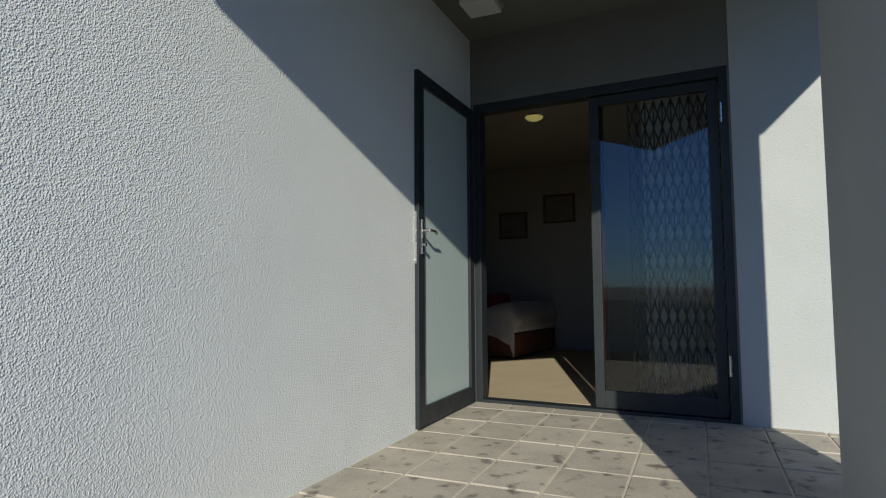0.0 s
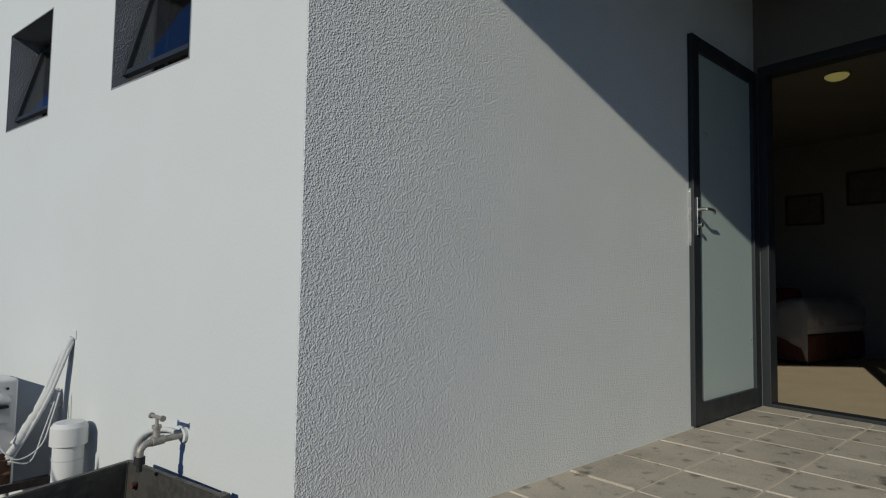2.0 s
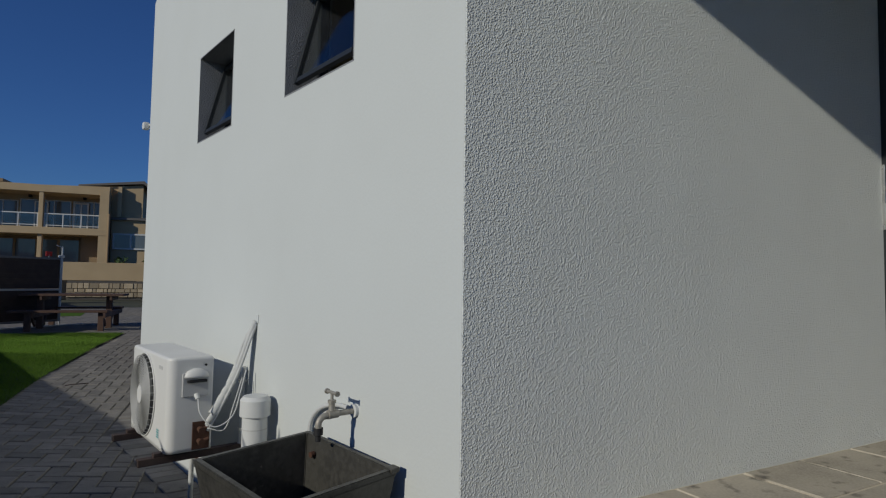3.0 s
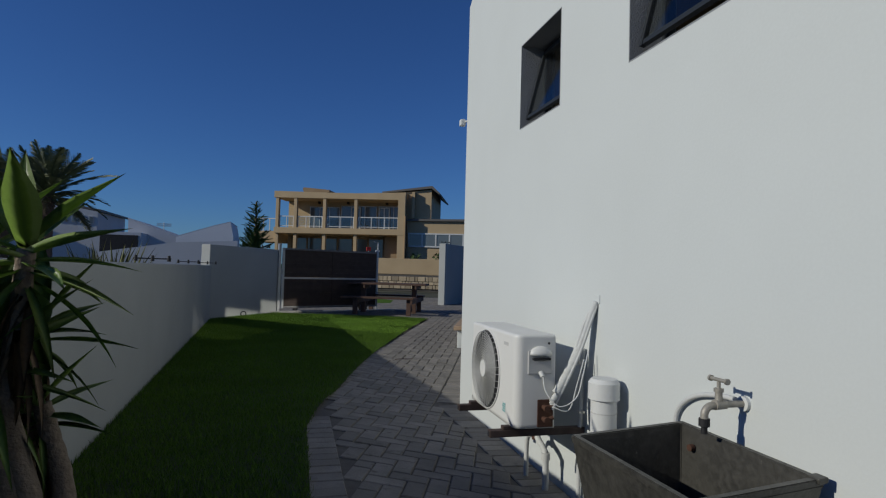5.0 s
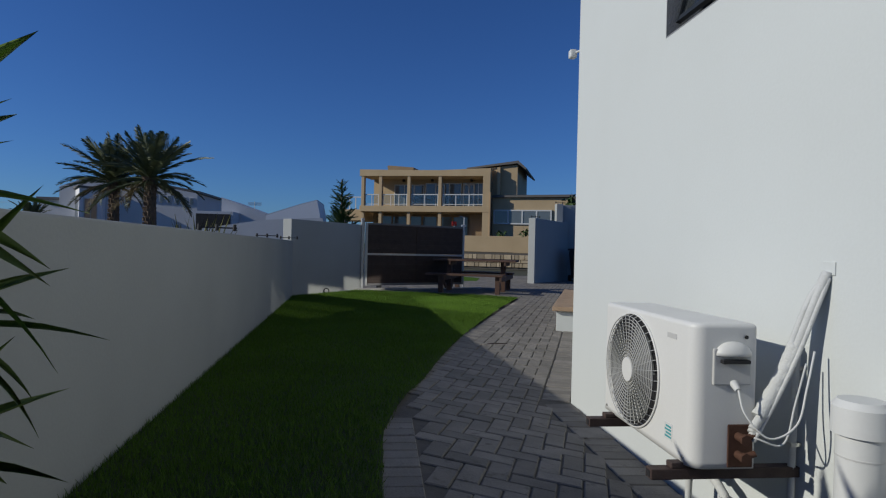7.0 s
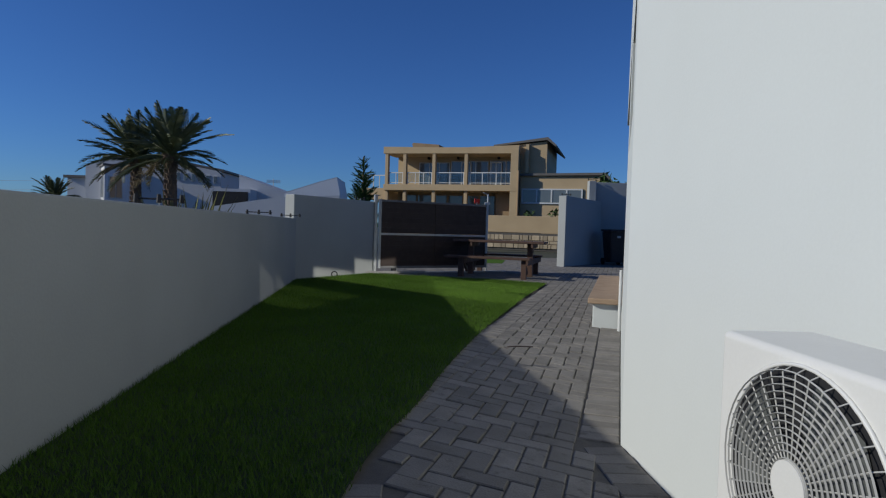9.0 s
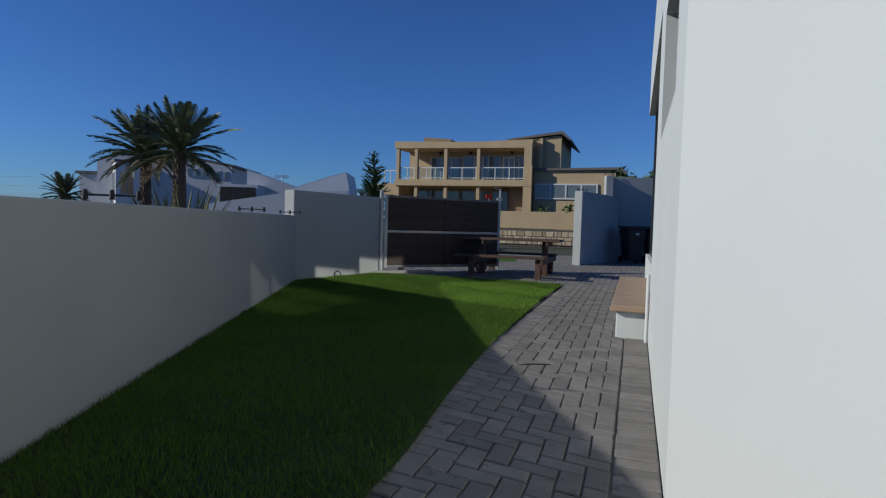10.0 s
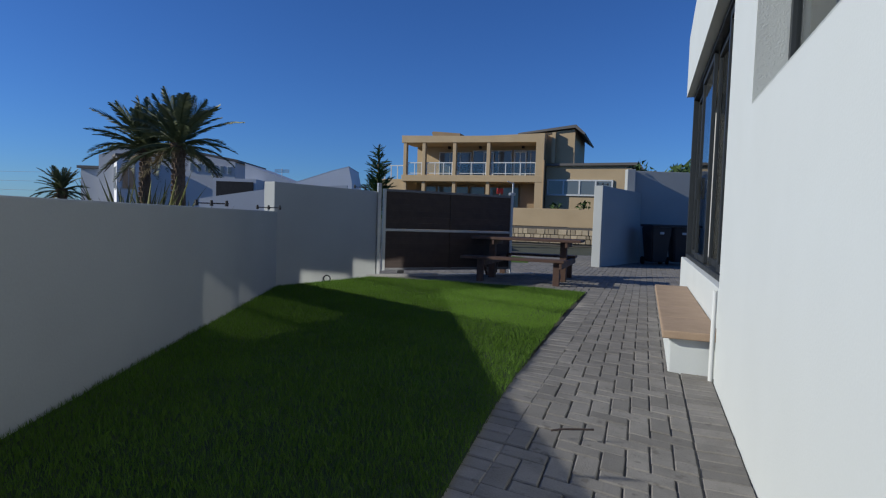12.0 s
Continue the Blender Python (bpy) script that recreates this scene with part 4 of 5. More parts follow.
# ---- sliding gate ----
def gate():
    d = Vector((GATE_R[0] - GATE_L[0], GATE_R[1] - GATE_L[1]))
    m = Matrix.Translation((*GATE_L, 0)) @ Matrix.Rotation(math.atan2(d.y, d.x), 4, "Z")
    L = d.length
    g = thing("sliding_gate", "dark slatted timber sliding gate in a pale metal frame", "gate", m)
    for x in (0, L - 0.05):
        part("stile", box(x, x + 0.05, -0.025, 0.025, 0.10, 1.47, 0.004), ALU_LIGHT, g)
    for z in (0.10, 0.765, 1.43):
        # Top and bottom rails take the darkened metal as painted shade.
        part("rail", box(0.05, L - 0.05, -0.025, 0.025, z, z + 0.04, 0.004), ALU_LIGHT if 0.5 < z < 1 else GATE_RAIL_SHADED, g)
    part("mid_stile", box(L / 2 - 0.02, L / 2 + 0.02, -0.02, 0.02, 0.14, 1.43, 0.003), GATE_WOOD, g)
    for z0 in (0.143, 0.808):
        for k in range(6):
            z = z0 + k * 0.1035
            part("slat", box(0.052, L - 0.052, -0.010, 0.012, z, z + 0.1033, 0.002), GATE_WOOD, g)
    for x in (0.35, L - 0.35):
        part("wheel", rod((x, -0.02, 0.075), (x, 0.02, 0.075), 0.055, seg=16), BLACK, g)
    r = thing("gate_track", "pale steel ground rail of the sliding gate", "rail", m)
    part("rail", box(-0.35, L * 1.2, -0.04, 0.04, 0.0, 0.025, 0.004), ALU_LIGHT, r)
    part("kerb", box(-0.35, 1.0, -0.13, -0.045, 0.0, 0.05, 0.01), CONCRETE, r)
    p = thing("gate_post", "slim steel guide post with a camera-like sensor", "post", m)
    part("post", box(-0.10, -0.04, -0.03, 0.03, 0, 1.56, 0.004), ALU_LIGHT, p)
    q = thing("gate_post", "slim steel guide post beside the sliding gate", "post", m)
    part("post", rod((L + 0.03, 0.05, 0), (L + 0.03, 0.05, 1.72), 0.018, seg=10), ALU_LIGHT, q)
    part("arm", rod((L + 0.03, 0.05, 1.70), (L - 0.10, 0.05, 1.74), 0.010, seg=8), ALU_LIGHT, q)
    part("sensor", box(L - 0.06, L + 0.05, -0.01, 0.05, 1.48, 1.53, 0.008), PVC, q)
    w = thing("warning_sign", "small red sign board above the gate", "sign", m)
    part("board", box(L - 0.31, L - 0.18, 0.06, 0.075, 1.50, 1.60, 0.004), SIGNRED, w)
    part("bracket", rod((L - 0.245, 0.068, 1.40), (L - 0.245, 0.068, 1.53), 0.010, seg=8), ALU_LIGHT, w)


gate()


# ---- wheelie bins ----
def bin_thing(x, y, rz):
    b = thing("wheelie_bin", "black plastic wheelie bin with closed lid", "bin", pose(x, y, 0, rz=rz), group="bins by the yard wall")
    bm = bmesh.new()
    lo = [bm.verts.new((sx * 0.20, sy * 0.22, 0.08)) for sx, sy in ((-1, -1), (1, -1), (1, 1), (-1, 1))]
    hi = [bm.verts.new((sx * 0.27, sy * 0.32, 0.98)) for sx, sy in ((-1, -1), (1, -1), (1, 1), (-1, 1))]
    for k in range(4):
        bm.faces.new((lo[k], lo[(k + 1) % 4], hi[(k + 1) % 4], hi[k]))
    bm.faces.new(lo[::-1])
    bm.faces.new(hi)
    bmesh.ops.bevel(bm, geom=bm.edges[:], offset=0.03, segments=2, affect="EDGES")
    part("body", bm, BINM, b)
    part("lid", box(-0.29, 0.29, -0.36, 0.35, 0.985, 1.05, 0.025), BINM, b)
    part("handle", rod((-0.22, 0.37, 1.0), (0.22, 0.37, 1.0), 0.018, seg=8), BINM, b)
    for sx in (-1, 1):
        part("wheel", rod((sx * 0.22, 0.22, 0.10), (sx * 0.27, 0.22, 0.10), 0.10, seg=18), BLACK, b)
    part("label", box(-0.05, 0.05, -0.335, -0.30, 0.80, 0.86, 0.003), PVC, b, "small pale label")


bin_thing(4.95, 21.6, 4)
bin_thing(5.62, 21.7, -6)


# ---- yucca ----
def leaf_mesh(length, width, droop, name, material):
    bm = bmesh.new()
    n, rows = 7, []
    for i in range(n + 1):
        t = i / n
        wd = width * min(1, 0.42 + 1.5 * t) * (1 - t ** 2.6) ** (1.3 if t > 0.6 else 1.0) + 0.001
        y, z = length * t * (1 - 0.12 * droop * t), -droop * length * t * t * 0.5
        rows.append([bm.verts.new((-wd / 2, y, z + wd * 0.22)), bm.verts.new((0, y, z)), bm.verts.new((wd / 2, y, z + wd * 0.22))])
    for a, b in zip(rows, rows[1:]):
        for k in range(2):
            bm.faces.new((a[k], a[k + 1], b[k + 1], b[k])).smooth = True
    bmesh.ops.solidify(bm, geom=bm.faces[:], thickness=0.0025)
    return mesh_of(name, bm, material)


GREEN = [leaf_mesh(0.48, 0.125, 0.10, "leaf", LEAF), leaf_mesh(0.48, 0.105, 0.3, "leaf", LEAF), leaf_mesh(0.50, 0.050, 0.55, "leaf", LEAF)]
DEAD = [leaf_mesh(0.32, 0.03, 0.3, "dead_leaf", DEADLEAF), leaf_mesh(0.26, 0.036, 0.6, "dead_leaf", DEADLEAF)]


def yucca(name, base, stems, seed, label):
    rnd = random.Random(seed)
    y = thing(name, label, "plant", pose(*base, 0))
    for pts, r, count, size in stems:
        part("trunk", tube(pts, lambda t, r=r: r * (1.25 - 0.35 * t) * (1 + 0.05 * math.sin(t * 60)), 12, n=10), BARK, y)
        top = Vector(pts[-1])
        for k in range(count):
            f = k / count
            ob = new("leaf", GREEN[0 if f < 0.35 else (1 if f < 0.7 else 2)])
            ob.parent = y
            pitch = 76 - 125 * f ** 0.72 + rnd.uniform(-7, 7)
            k2 = size * rnd.uniform(0.82, 1.12)
            ob.matrix_basis = pose(*(top + Vector((0, 0, 0.02 - 0.13 * f))), rz=k * 137.5 + rnd.uniform(-9, 9)) @ pose(0, 0, 0, rx=pitch, ry=rnd.uniform(-12, 12)) @ Matrix.Diagonal((k2, k2, k2, 1))
        for k in range(count):
            ob = new("dead_leaf", DEAD[k % 2])
            ob.parent = y
            ob.matrix_basis = pose(*(top + Vector((rnd.uniform(-0.02, 0.02), rnd.uniform(-0.02, 0.02), -0.13 - 0.14 * rnd.random()))), rz=rnd.uniform(0, 360)) @ pose(0, 0, 0, rx=-62 - rnd.uniform(0, 22))


yucca("yucca", (-2.10, 4.52), [
    ([(0.03, 0.22, -0.15), (-0.02, 0.24, 0.26), (-0.101, 0.243, 0.568), (-0.095, 0.238, 0.744), (-0.08, 0.232, 0.891), (-0.07, 0.226, 1.05)], 0.027, 22, 0.76),
    ([(-0.05, 0.24, -0.15), (-0.075, 0.246, 0.319), (-0.154, 0.252, 0.552), (-0.162, 0.248, 0.72)], 0.035, 17, 0.72),
    ([(0.05, 0.34, -0.15), (0.022, 0.354, 0.272), (-0.03, 0.357, 0.476), (-0.057, 0.358, 0.57)], 0.028, 15, 0.55),
    ([(-0.16, 0.44, -0.15), (-0.21, 0.459, 0.6), (-0.232, 0.457, 0.88), (-0.275, 0.459, 1.05)], 0.026, 18, 0.68),
    ([(-0.10, 0.50, -0.15), (-0.143, 0.50, 0.5), (-0.121, 0.493, 0.80)], 0.026, 18, 0.62)], 7, "tall spiky yucca with several bare trunks")


# ---- date palms ----
def frond_mesh(length, droop, material):
    bm = bmesh.new()
    pts = [Vector((0, length * t * (1 - 0.18 * droop * t), length * droop * (0.15 * t - 0.75 * t * t))) for t in [i / 16 for i in range(17)]]
    tube(pts, lambda t: 0.045 * (1 - t) + 0.008, 5, bm, 1)
    rnd = random.Random(3)
    for i in range(1, 46):
        t = i / 46
        k = min(15, int(t * 16))
        p = pts[k].lerp(pts[k + 1], t * 16 - k)
        ln = 0.68 * math.sin(math.pi * min(1, t * 0.85 + 0.15)) ** 0.6 * (1 if t > 0.12 else 0.4)
        for s in (-1, 1):
            tip = p + Vector((s * ln * 0.75, ln * 0.65, -ln * rnd.uniform(0.1, 0.5)))
            wv = Vector((0, 0.035, 0.012))
            bm.faces.new((bm.verts.new(p - wv), bm.verts.new(p + wv), bm.verts.new(p.lerp(tip, 0.6) + wv * 0.8), bm.verts.new(tip), bm.verts.new(p.lerp(tip, 0.6) - wv * 0.8)))
    return mesh_of("frond", bm, material)


FRONDS = [frond_mesh(3.5, 0.22, FROND), frond_mesh(4.2, 0.50, FROND), frond_mesh(4.2, 0.72, FROND), frond_mesh(3.4, 0.8, FRONDDRY)]


def palm(x, y, height, size, seed, label, thick=0.45):
    rnd = random.Random(seed)
    p = thing("palm_tree", label, "tree", pose(x, y, -0.2), group="date palms")
    bm = tube([(0, 0, 0), (0.05, 0, height * 0.4), (0, 0.05, height * 0.8), (0, 0, height + 0.2)], lambda t: thick * (1.05 - 0.3 * t + (0.55 * max(0, t - 0.82) / 0.18)), 16, n=8)
    rows = int(height / 0.28)
    for i in range(rows):
        for k in range(11):
            a = k / 11 * math.tau + (i % 2) * 0.28
            r = thick * (0.93 - 0.3 * i / rows + 0.45 * max(0, i / rows - 0.82) / 0.18)
            z = i * 0.28 + 0.05
            c = Vector((r * math.cos(a), r * math.sin(a), z))
            rod(c, c + Vector((0.07 * math.cos(a), 0.07 * math.sin(a), 0.2)), 0.08, 0.03, 4, bm)
    part("trunk", bm, PALMBARK, p)
    n = 46
    for k in range(n):
        f = k / n
        ob = new("frond", FRONDS[0] if f < 0.25 else FRONDS[1] if f < 0.6 else FRONDS[2] if f < 0.9 else FRONDS[3])
        ob.parent = p
        k2 = size * rnd.uniform(0.85, 1.1)
        ob.matrix_basis = pose(0, 0, height + 0.25 - 0.35 * f, rz=k * 137.5 + rnd.uniform(-10, 10)) @ pose(0, 0, 0, rx=84 - 98 * f + rnd.uniform(-9, 9), ry=rnd.uniform(-20, 20)) @ Matrix.Diagonal((k2, k2, k2, 1))


palm(-14.1, 37.0, 4.5, 0.84, 1, "date palm with a sturdy trunk and full dark crown", 0.34)
palm(-17.3, 40.0, 4.55, 0.78, 2, "date palm behind another, with drooping dry fronds", 0.30)
palm(-20.7, 38.0, 2.0, 0.36, 3, "short young date palm with a small crown", 0.25)


# ---- spiky plants and fence fittings beyond the garden wall ----
PALE = [leaf_mesh(0.43, 0.045, 0.1, "leaf", PALELEAF), leaf_mesh(0.43, 0.04, 0.35, "leaf", PALELEAF)]


def spikes(name, x, y, z, n, length, seed, label):
    rnd = random.Random(seed)
    a = thing(name, label, "plant", pose(x, y, z))
    for k in range(n):
        ob = new("leaf", PALE[k % 2])
        ob.parent = a
        s = length / 0.43 * rnd.uniform(0.6, 1.1)
        ob.matrix_basis = pose(rnd.uniform(-0.1, 0.1), rnd.uniform(-0.1, 0.1), 0, rz=rnd.uniform(0, 360)) @ pose(0, 0, 0, rx=rnd.uniform(58, 88)) @ Matrix.Diagonal((s * 0.5, s, s, 1))


for k, (x, y) in enumerate(((-4.85, 14.2), (-4.66, 14.1), (-4.5, 14.3), (-4.2, 14.5))):
    spikes("agave", x, y, -0.21, 52, 1.66 if k < 3 else 1.35, 20 + k, "tall spiky agave behind the garden wall")


def insulators(x, y, z, heading, n):
    f = thing("fence_insulators", "black electric fence insulators on a wall-top bracket", "fence fitting", pose(x, y, z, rz=heading))
    part("bar", rod((-0.16, 0, 0.045), (0.16, 0, 0.045), 0.006, seg=6), BLACK, f)
    for k in range(n):
        u = -0.14 + 0.28 * k / (n - 1)
        part("insulator", rod((u, 0, 0.02), (u, 0, 0.075), 0.018, 0.012, 8), BLACK, f)
    part("stem", rod((0, 0, 0), (0, 0, 0.045), 0.008, seg=6), ALU_LIGHT, f)


insulators(-2.99, 12.3, 1.022, 6, 3)
insulators(-2.98, 14.2, 1.022, 6, 3)
insulators(-2.70, 8.7, 1.022, 6, 3)
insulators(3.1, 20.25, 1.90, 20, 3)
insulators(4.47, 22.4, 2.52, 20, 2)
insulators(-2.05, 16.1, 1.42, 60, 2)


# ---- tall narrow tree ----
def tier_tree(x, y, height, seed):
    rnd = random.Random(seed)
    t = thing("tree", "narrow dark conifer-like tree with upswept tiers", "tree", pose(x, y, -0.2))
    part("trunk", tube([(0, 0, 0), (0.05, 0, height * 0.5), (0, 0, height)], lambda u: 0.13 * (1 - u) + 0.02, 8), PALMBARK, t)
    for k in range(150):
        f = (k / 150) ** 1.15
        ob = new("branch", BOUGH)
        ob.parent = t
        s = (0.30 * (1 - f) ** 0.8 + 0.09) * rnd.uniform(0.6, 1.15)
        ob.matrix_basis = pose(0, 0, height * (0.28 + 0.70 * f), rz=k * 137.5 + rnd.uniform(-15, 15)) @ pose(0, 0, 0, rx=rnd.uniform(10, 60)) @ Matrix.Diagonal((s, s, s, 1))


BOUGH = frond_mesh(3.3, 0.15, HEDGE)
tier_tree(-3.5, 34.0, 4.6, 5)


def hedge(name, x0, x1, y0, y1, z0, z1, count, label, size=0.12):
    rnd = np.random.default_rng(9)
    c = rnd.uniform((x0, y0, z0), (x1, y1, z1), (count, 3))
    c[:, 2] += 0.25 * np.sin(c[:, 0] * 2.1) * (c[:, 2] - z0) / (z1 - z0)
    d = rnd.normal(size=(count, 2, 3)) * size
    v = np.stack([c, c + d[:, 0], c + d[:, 1]], 1).reshape(-1, 3)
    me = bpy.data.meshes.new(name)
    me.from_pydata(v.tolist(), [], np.arange(count * 3).reshape(-1, 3).tolist())
    me.materials.append(HEDGE)
    return tagged(new(name, me), label, "hedge", kind="stuff")


hedge("hedge", 7.3, 14.0, 29.5, 31.0, -0.2, 3.4, 10000, "clipped green hedge behind the yard wall")


# ---- tan two-storey house ----
def pane_window(house, x0, x1, z0, z1, y, lights, frame_mat=PVC, bar=0.05):
    """A window of upright lights, its face towards -y."""
    w = part("window", box(x0, x1, y - 0.04, y + 0.04, z0, z0 + bar), frame_mat, house)
    part("head", box(x0, x1, y - 0.04, y + 0.04, z1 - bar, z1), frame_mat, w)
    for k in range(lights + 1):
        x = x0 + (x1 - x0 - bar) * k / lights
        part("mullion", box(x, x + bar, y - 0.045, y + 0.045, z0 + bar, z1 - bar), frame_mat, w)
    for k in range(lights):
        a = x0 + (x1 - x0 - bar) * k / lights + bar
        part("pane", box(a, x0 + (x1 - x0 - bar) * (k + 1) / lights, y - 0.01, y + 0.01, z0 + bar, z1 - bar), FARGLASS, w)


def tan_house():
    h = thing("house", "tan two-storey house with glazed balcony and stone plinth", "house", pose(0, 43, 0, rz=-20))
    part("wall", box(-2.9, 5.6, 2.0, 9.0, -0.2, 6.1), TAN, h)
    part("balcony_slab", box(-3.15, 5.95, -0.05, 2.0, 3.40, 3.80, 0.02), TAN, h)
    bm = upright([(-3.2, 5.85), (5.95, 5.78), (5.95, 6.30), (2.6, 6.20), (0.5, 6.22), (-3.2, 6.30)], 2.3)
    part("fascia", bm, TAN, h, "deep tan roof beam over the balcony")
    bm = upright([(-1.9, 6.20), (-0.1, 6.60), (-0.1, 6.76), (-2.0, 6.92), (-2.1, 6.84)], 5)
    bm.transform(Matrix.Translation((0, 2.5, 0)))
    part("roof", bm, TAN_DARK, h)
    for x in (-2.98, -1.69, 0.35, 2.53):
        part("column", box(x - 0.11, x + 0.11, 0.05, 0.34, 3.80, 5.98, 0.02), TAN, h)
        part("column", box(x - 0.11, x + 0.11, 0.10, 0.36, -0.2, 3.40, 0.02), TAN, h)
    part("pier", box(5.45, 5.93, -0.03, 2.2, -0.2, 6.05), TAN, h)
    # balcony glazing
    pane_window(h, -1.3, 0.9, 3.85, 5.45, 1.95, 3)
    pane_window(h, 1.0, 3.6, 3.85, 5.55, 1.94, 3)
    pane_window(h, 3.7, 5.35, 3.85, 5.55, 1.93, 3)
    for a, b in ((1.75, 2.45), (3.75, 4.55)):
        pane_window(h, a, b, 3.85, 5.45, 1.80, 2, PVC, 0.08)
    for x in (-0.6, 1.5, 4.3):
        part("wall_lamp", box(x - 0.08, x + 0.08, 1.75, 1.99, 5.65, 5.82, 0.03), BLACK, h, "small dark balcony lamp")
    for a, b, n in ((-2.84, -1.83, 2), (-1.55, 0.21, 3), (0.49, 2.39, 2), (2.67, 5.45, 3)):
        r = bmesh.new()
        box(a, b, 0.16, 0.22, 4.55, 4.61, bm=r)
        box(a, b, 0.17, 0.21, 3.90, 3.94, bm=r)
        for k in range(n + 1):
            x = a + (b - a - 0.05) * k / n
            box(x, x + 0.05, 0.165, 0.215, 3.80, 4.55, bm=r)
        rail = part("balustrade", r, PVC, h, "white balcony rail")
        for k in range(n):
            g = part("pane", box(a + (b - a) * k / n + 0.05, a + (b - a) * (k + 1) / n - 0.05, 0.185, 0.195, 3.95, 4.54), GLASS, rail)
            g.visible_shadow = False
    r = bmesh.new()
    box(-4.6, -3.2, 0.5, 0.56, 4.40, 4.46, bm=r)
    for k in range(4):
        box(-4.6 + k * 0.45, -4.55 + k * 0.45, 0.5, 0.56, 3.55, 4.42, bm=r)
    part("balustrade", r, PVC, h, "white side balcony rail")
    part("side_slab", box(-4.7, -3.1, 0.4, 3.0, 2.8, 3.56), TAN, h)
    pane_window(h, -2.6, 4.2, 1.0, 3.3, 1.96, 6, TAN_DARK, 0.12)
    # ground floor door recess: a solid box, its shade put into the colour
    part("recess", box(4.35, 5.44, 1.2, 1.9, -0.2, 3.40), TAN_DARK, h, "brown box coloured dark as a shaded entrance recess")
    part("downpipe", rod((5.98, -0.06, 0), (5.98, -0.06, 4.7), 0.07, seg=8), TAN_DARK, h)
    # tall stair block with raised roof
    part("stair_block", upright([(5.6, -0.2), (7.6, -0.2), (7.6, 6.62), (5.6, 6.40)], 6.0, None), TAN, h).location = (0, 0.8, 0)
    bm = upright([(4.2, 6.42), (7.65, 6.86), (8.20, 6.36), (8.15, 6.27), (7.60, 6.68), (4.2, 6.33)], 6.4)
    bm.transform(Matrix.Translation((0, 0.6, 0)))
    part("roof", bm, ROOFM, h, "thin upswept roof")
    part("fin", box(6.3, 6.5, 0.45, 0.79, 4.6, 6.4), TAN, h)
    # low wing
    part("wing", box(6.0, 10.9, 0.6, 6.0, -0.2, 4.42), TAN, h)
    bm = upright([(5.9, 4.42), (11.2, 4.46), (11.7, 3.85), (11.75, 3.93), (11.3, 4.62), (5.9, 4.55)], 6.5)
    bm.transform(Matrix.Translation((0, 0.42, 0)))
    part("roof", bm, ROOFM, h, "thin low wing roof")
    pane_window(h, 6.1, 9.9, 2.66, 3.62, 0.55, 4, PVC, 0.09)
    part("planter_wall", box(4.1, 11.0, -3.2, -2.9, 0.82, 1.78, 0.02), TAN, h)
    part("planter_side", box(4.1, 4.4, -2.9, 1.9, -0.2, 1.78, 0.02), TAN, h)
    base = part("stone_base", box(4.75, 11.0, -3.3, -2.95, -0.2, 0.80), JOINT, h, "rough sandstone plinth")
    rnd = random.Random(11)
    z = -0.05
    for row, hh in enumerate((0.26, 0.20, 0.30)):
        x = 4.76
        while x < 9.6:
            ww = rnd.choice((0.18, 0.26, 0.34, 0.46))
            part("stone", box(x, x + ww - 0.03, -3.36 - rnd.uniform(0, 0.03), -3.28, z, z + hh - 0.03, 0.012), STONE, base)
            x += ww
        z += hh
    for x, z in ((7.2, 2.15), (8.6, 2.2)):
        b = bmesh.new()
        for k in range(60):
            c = Vector((x, -2.95, z)) + Vector((rnd.gauss(0, 0.16), rnd.gauss(0, 0.1), rnd.gauss(0, 0.12)))
            b.faces.new([b.verts.new(c + Vector((rnd.gauss(0, 0.08), rnd.gauss(0, 0.08), rnd.gauss(0, 0.08)))) for q in range(3)])
        solo("planter_shrub", b, HEDGE, "small round shrub growing in the planter wall", "plant", pose(0, 43, -0.25, rz=-20))


tan_house()


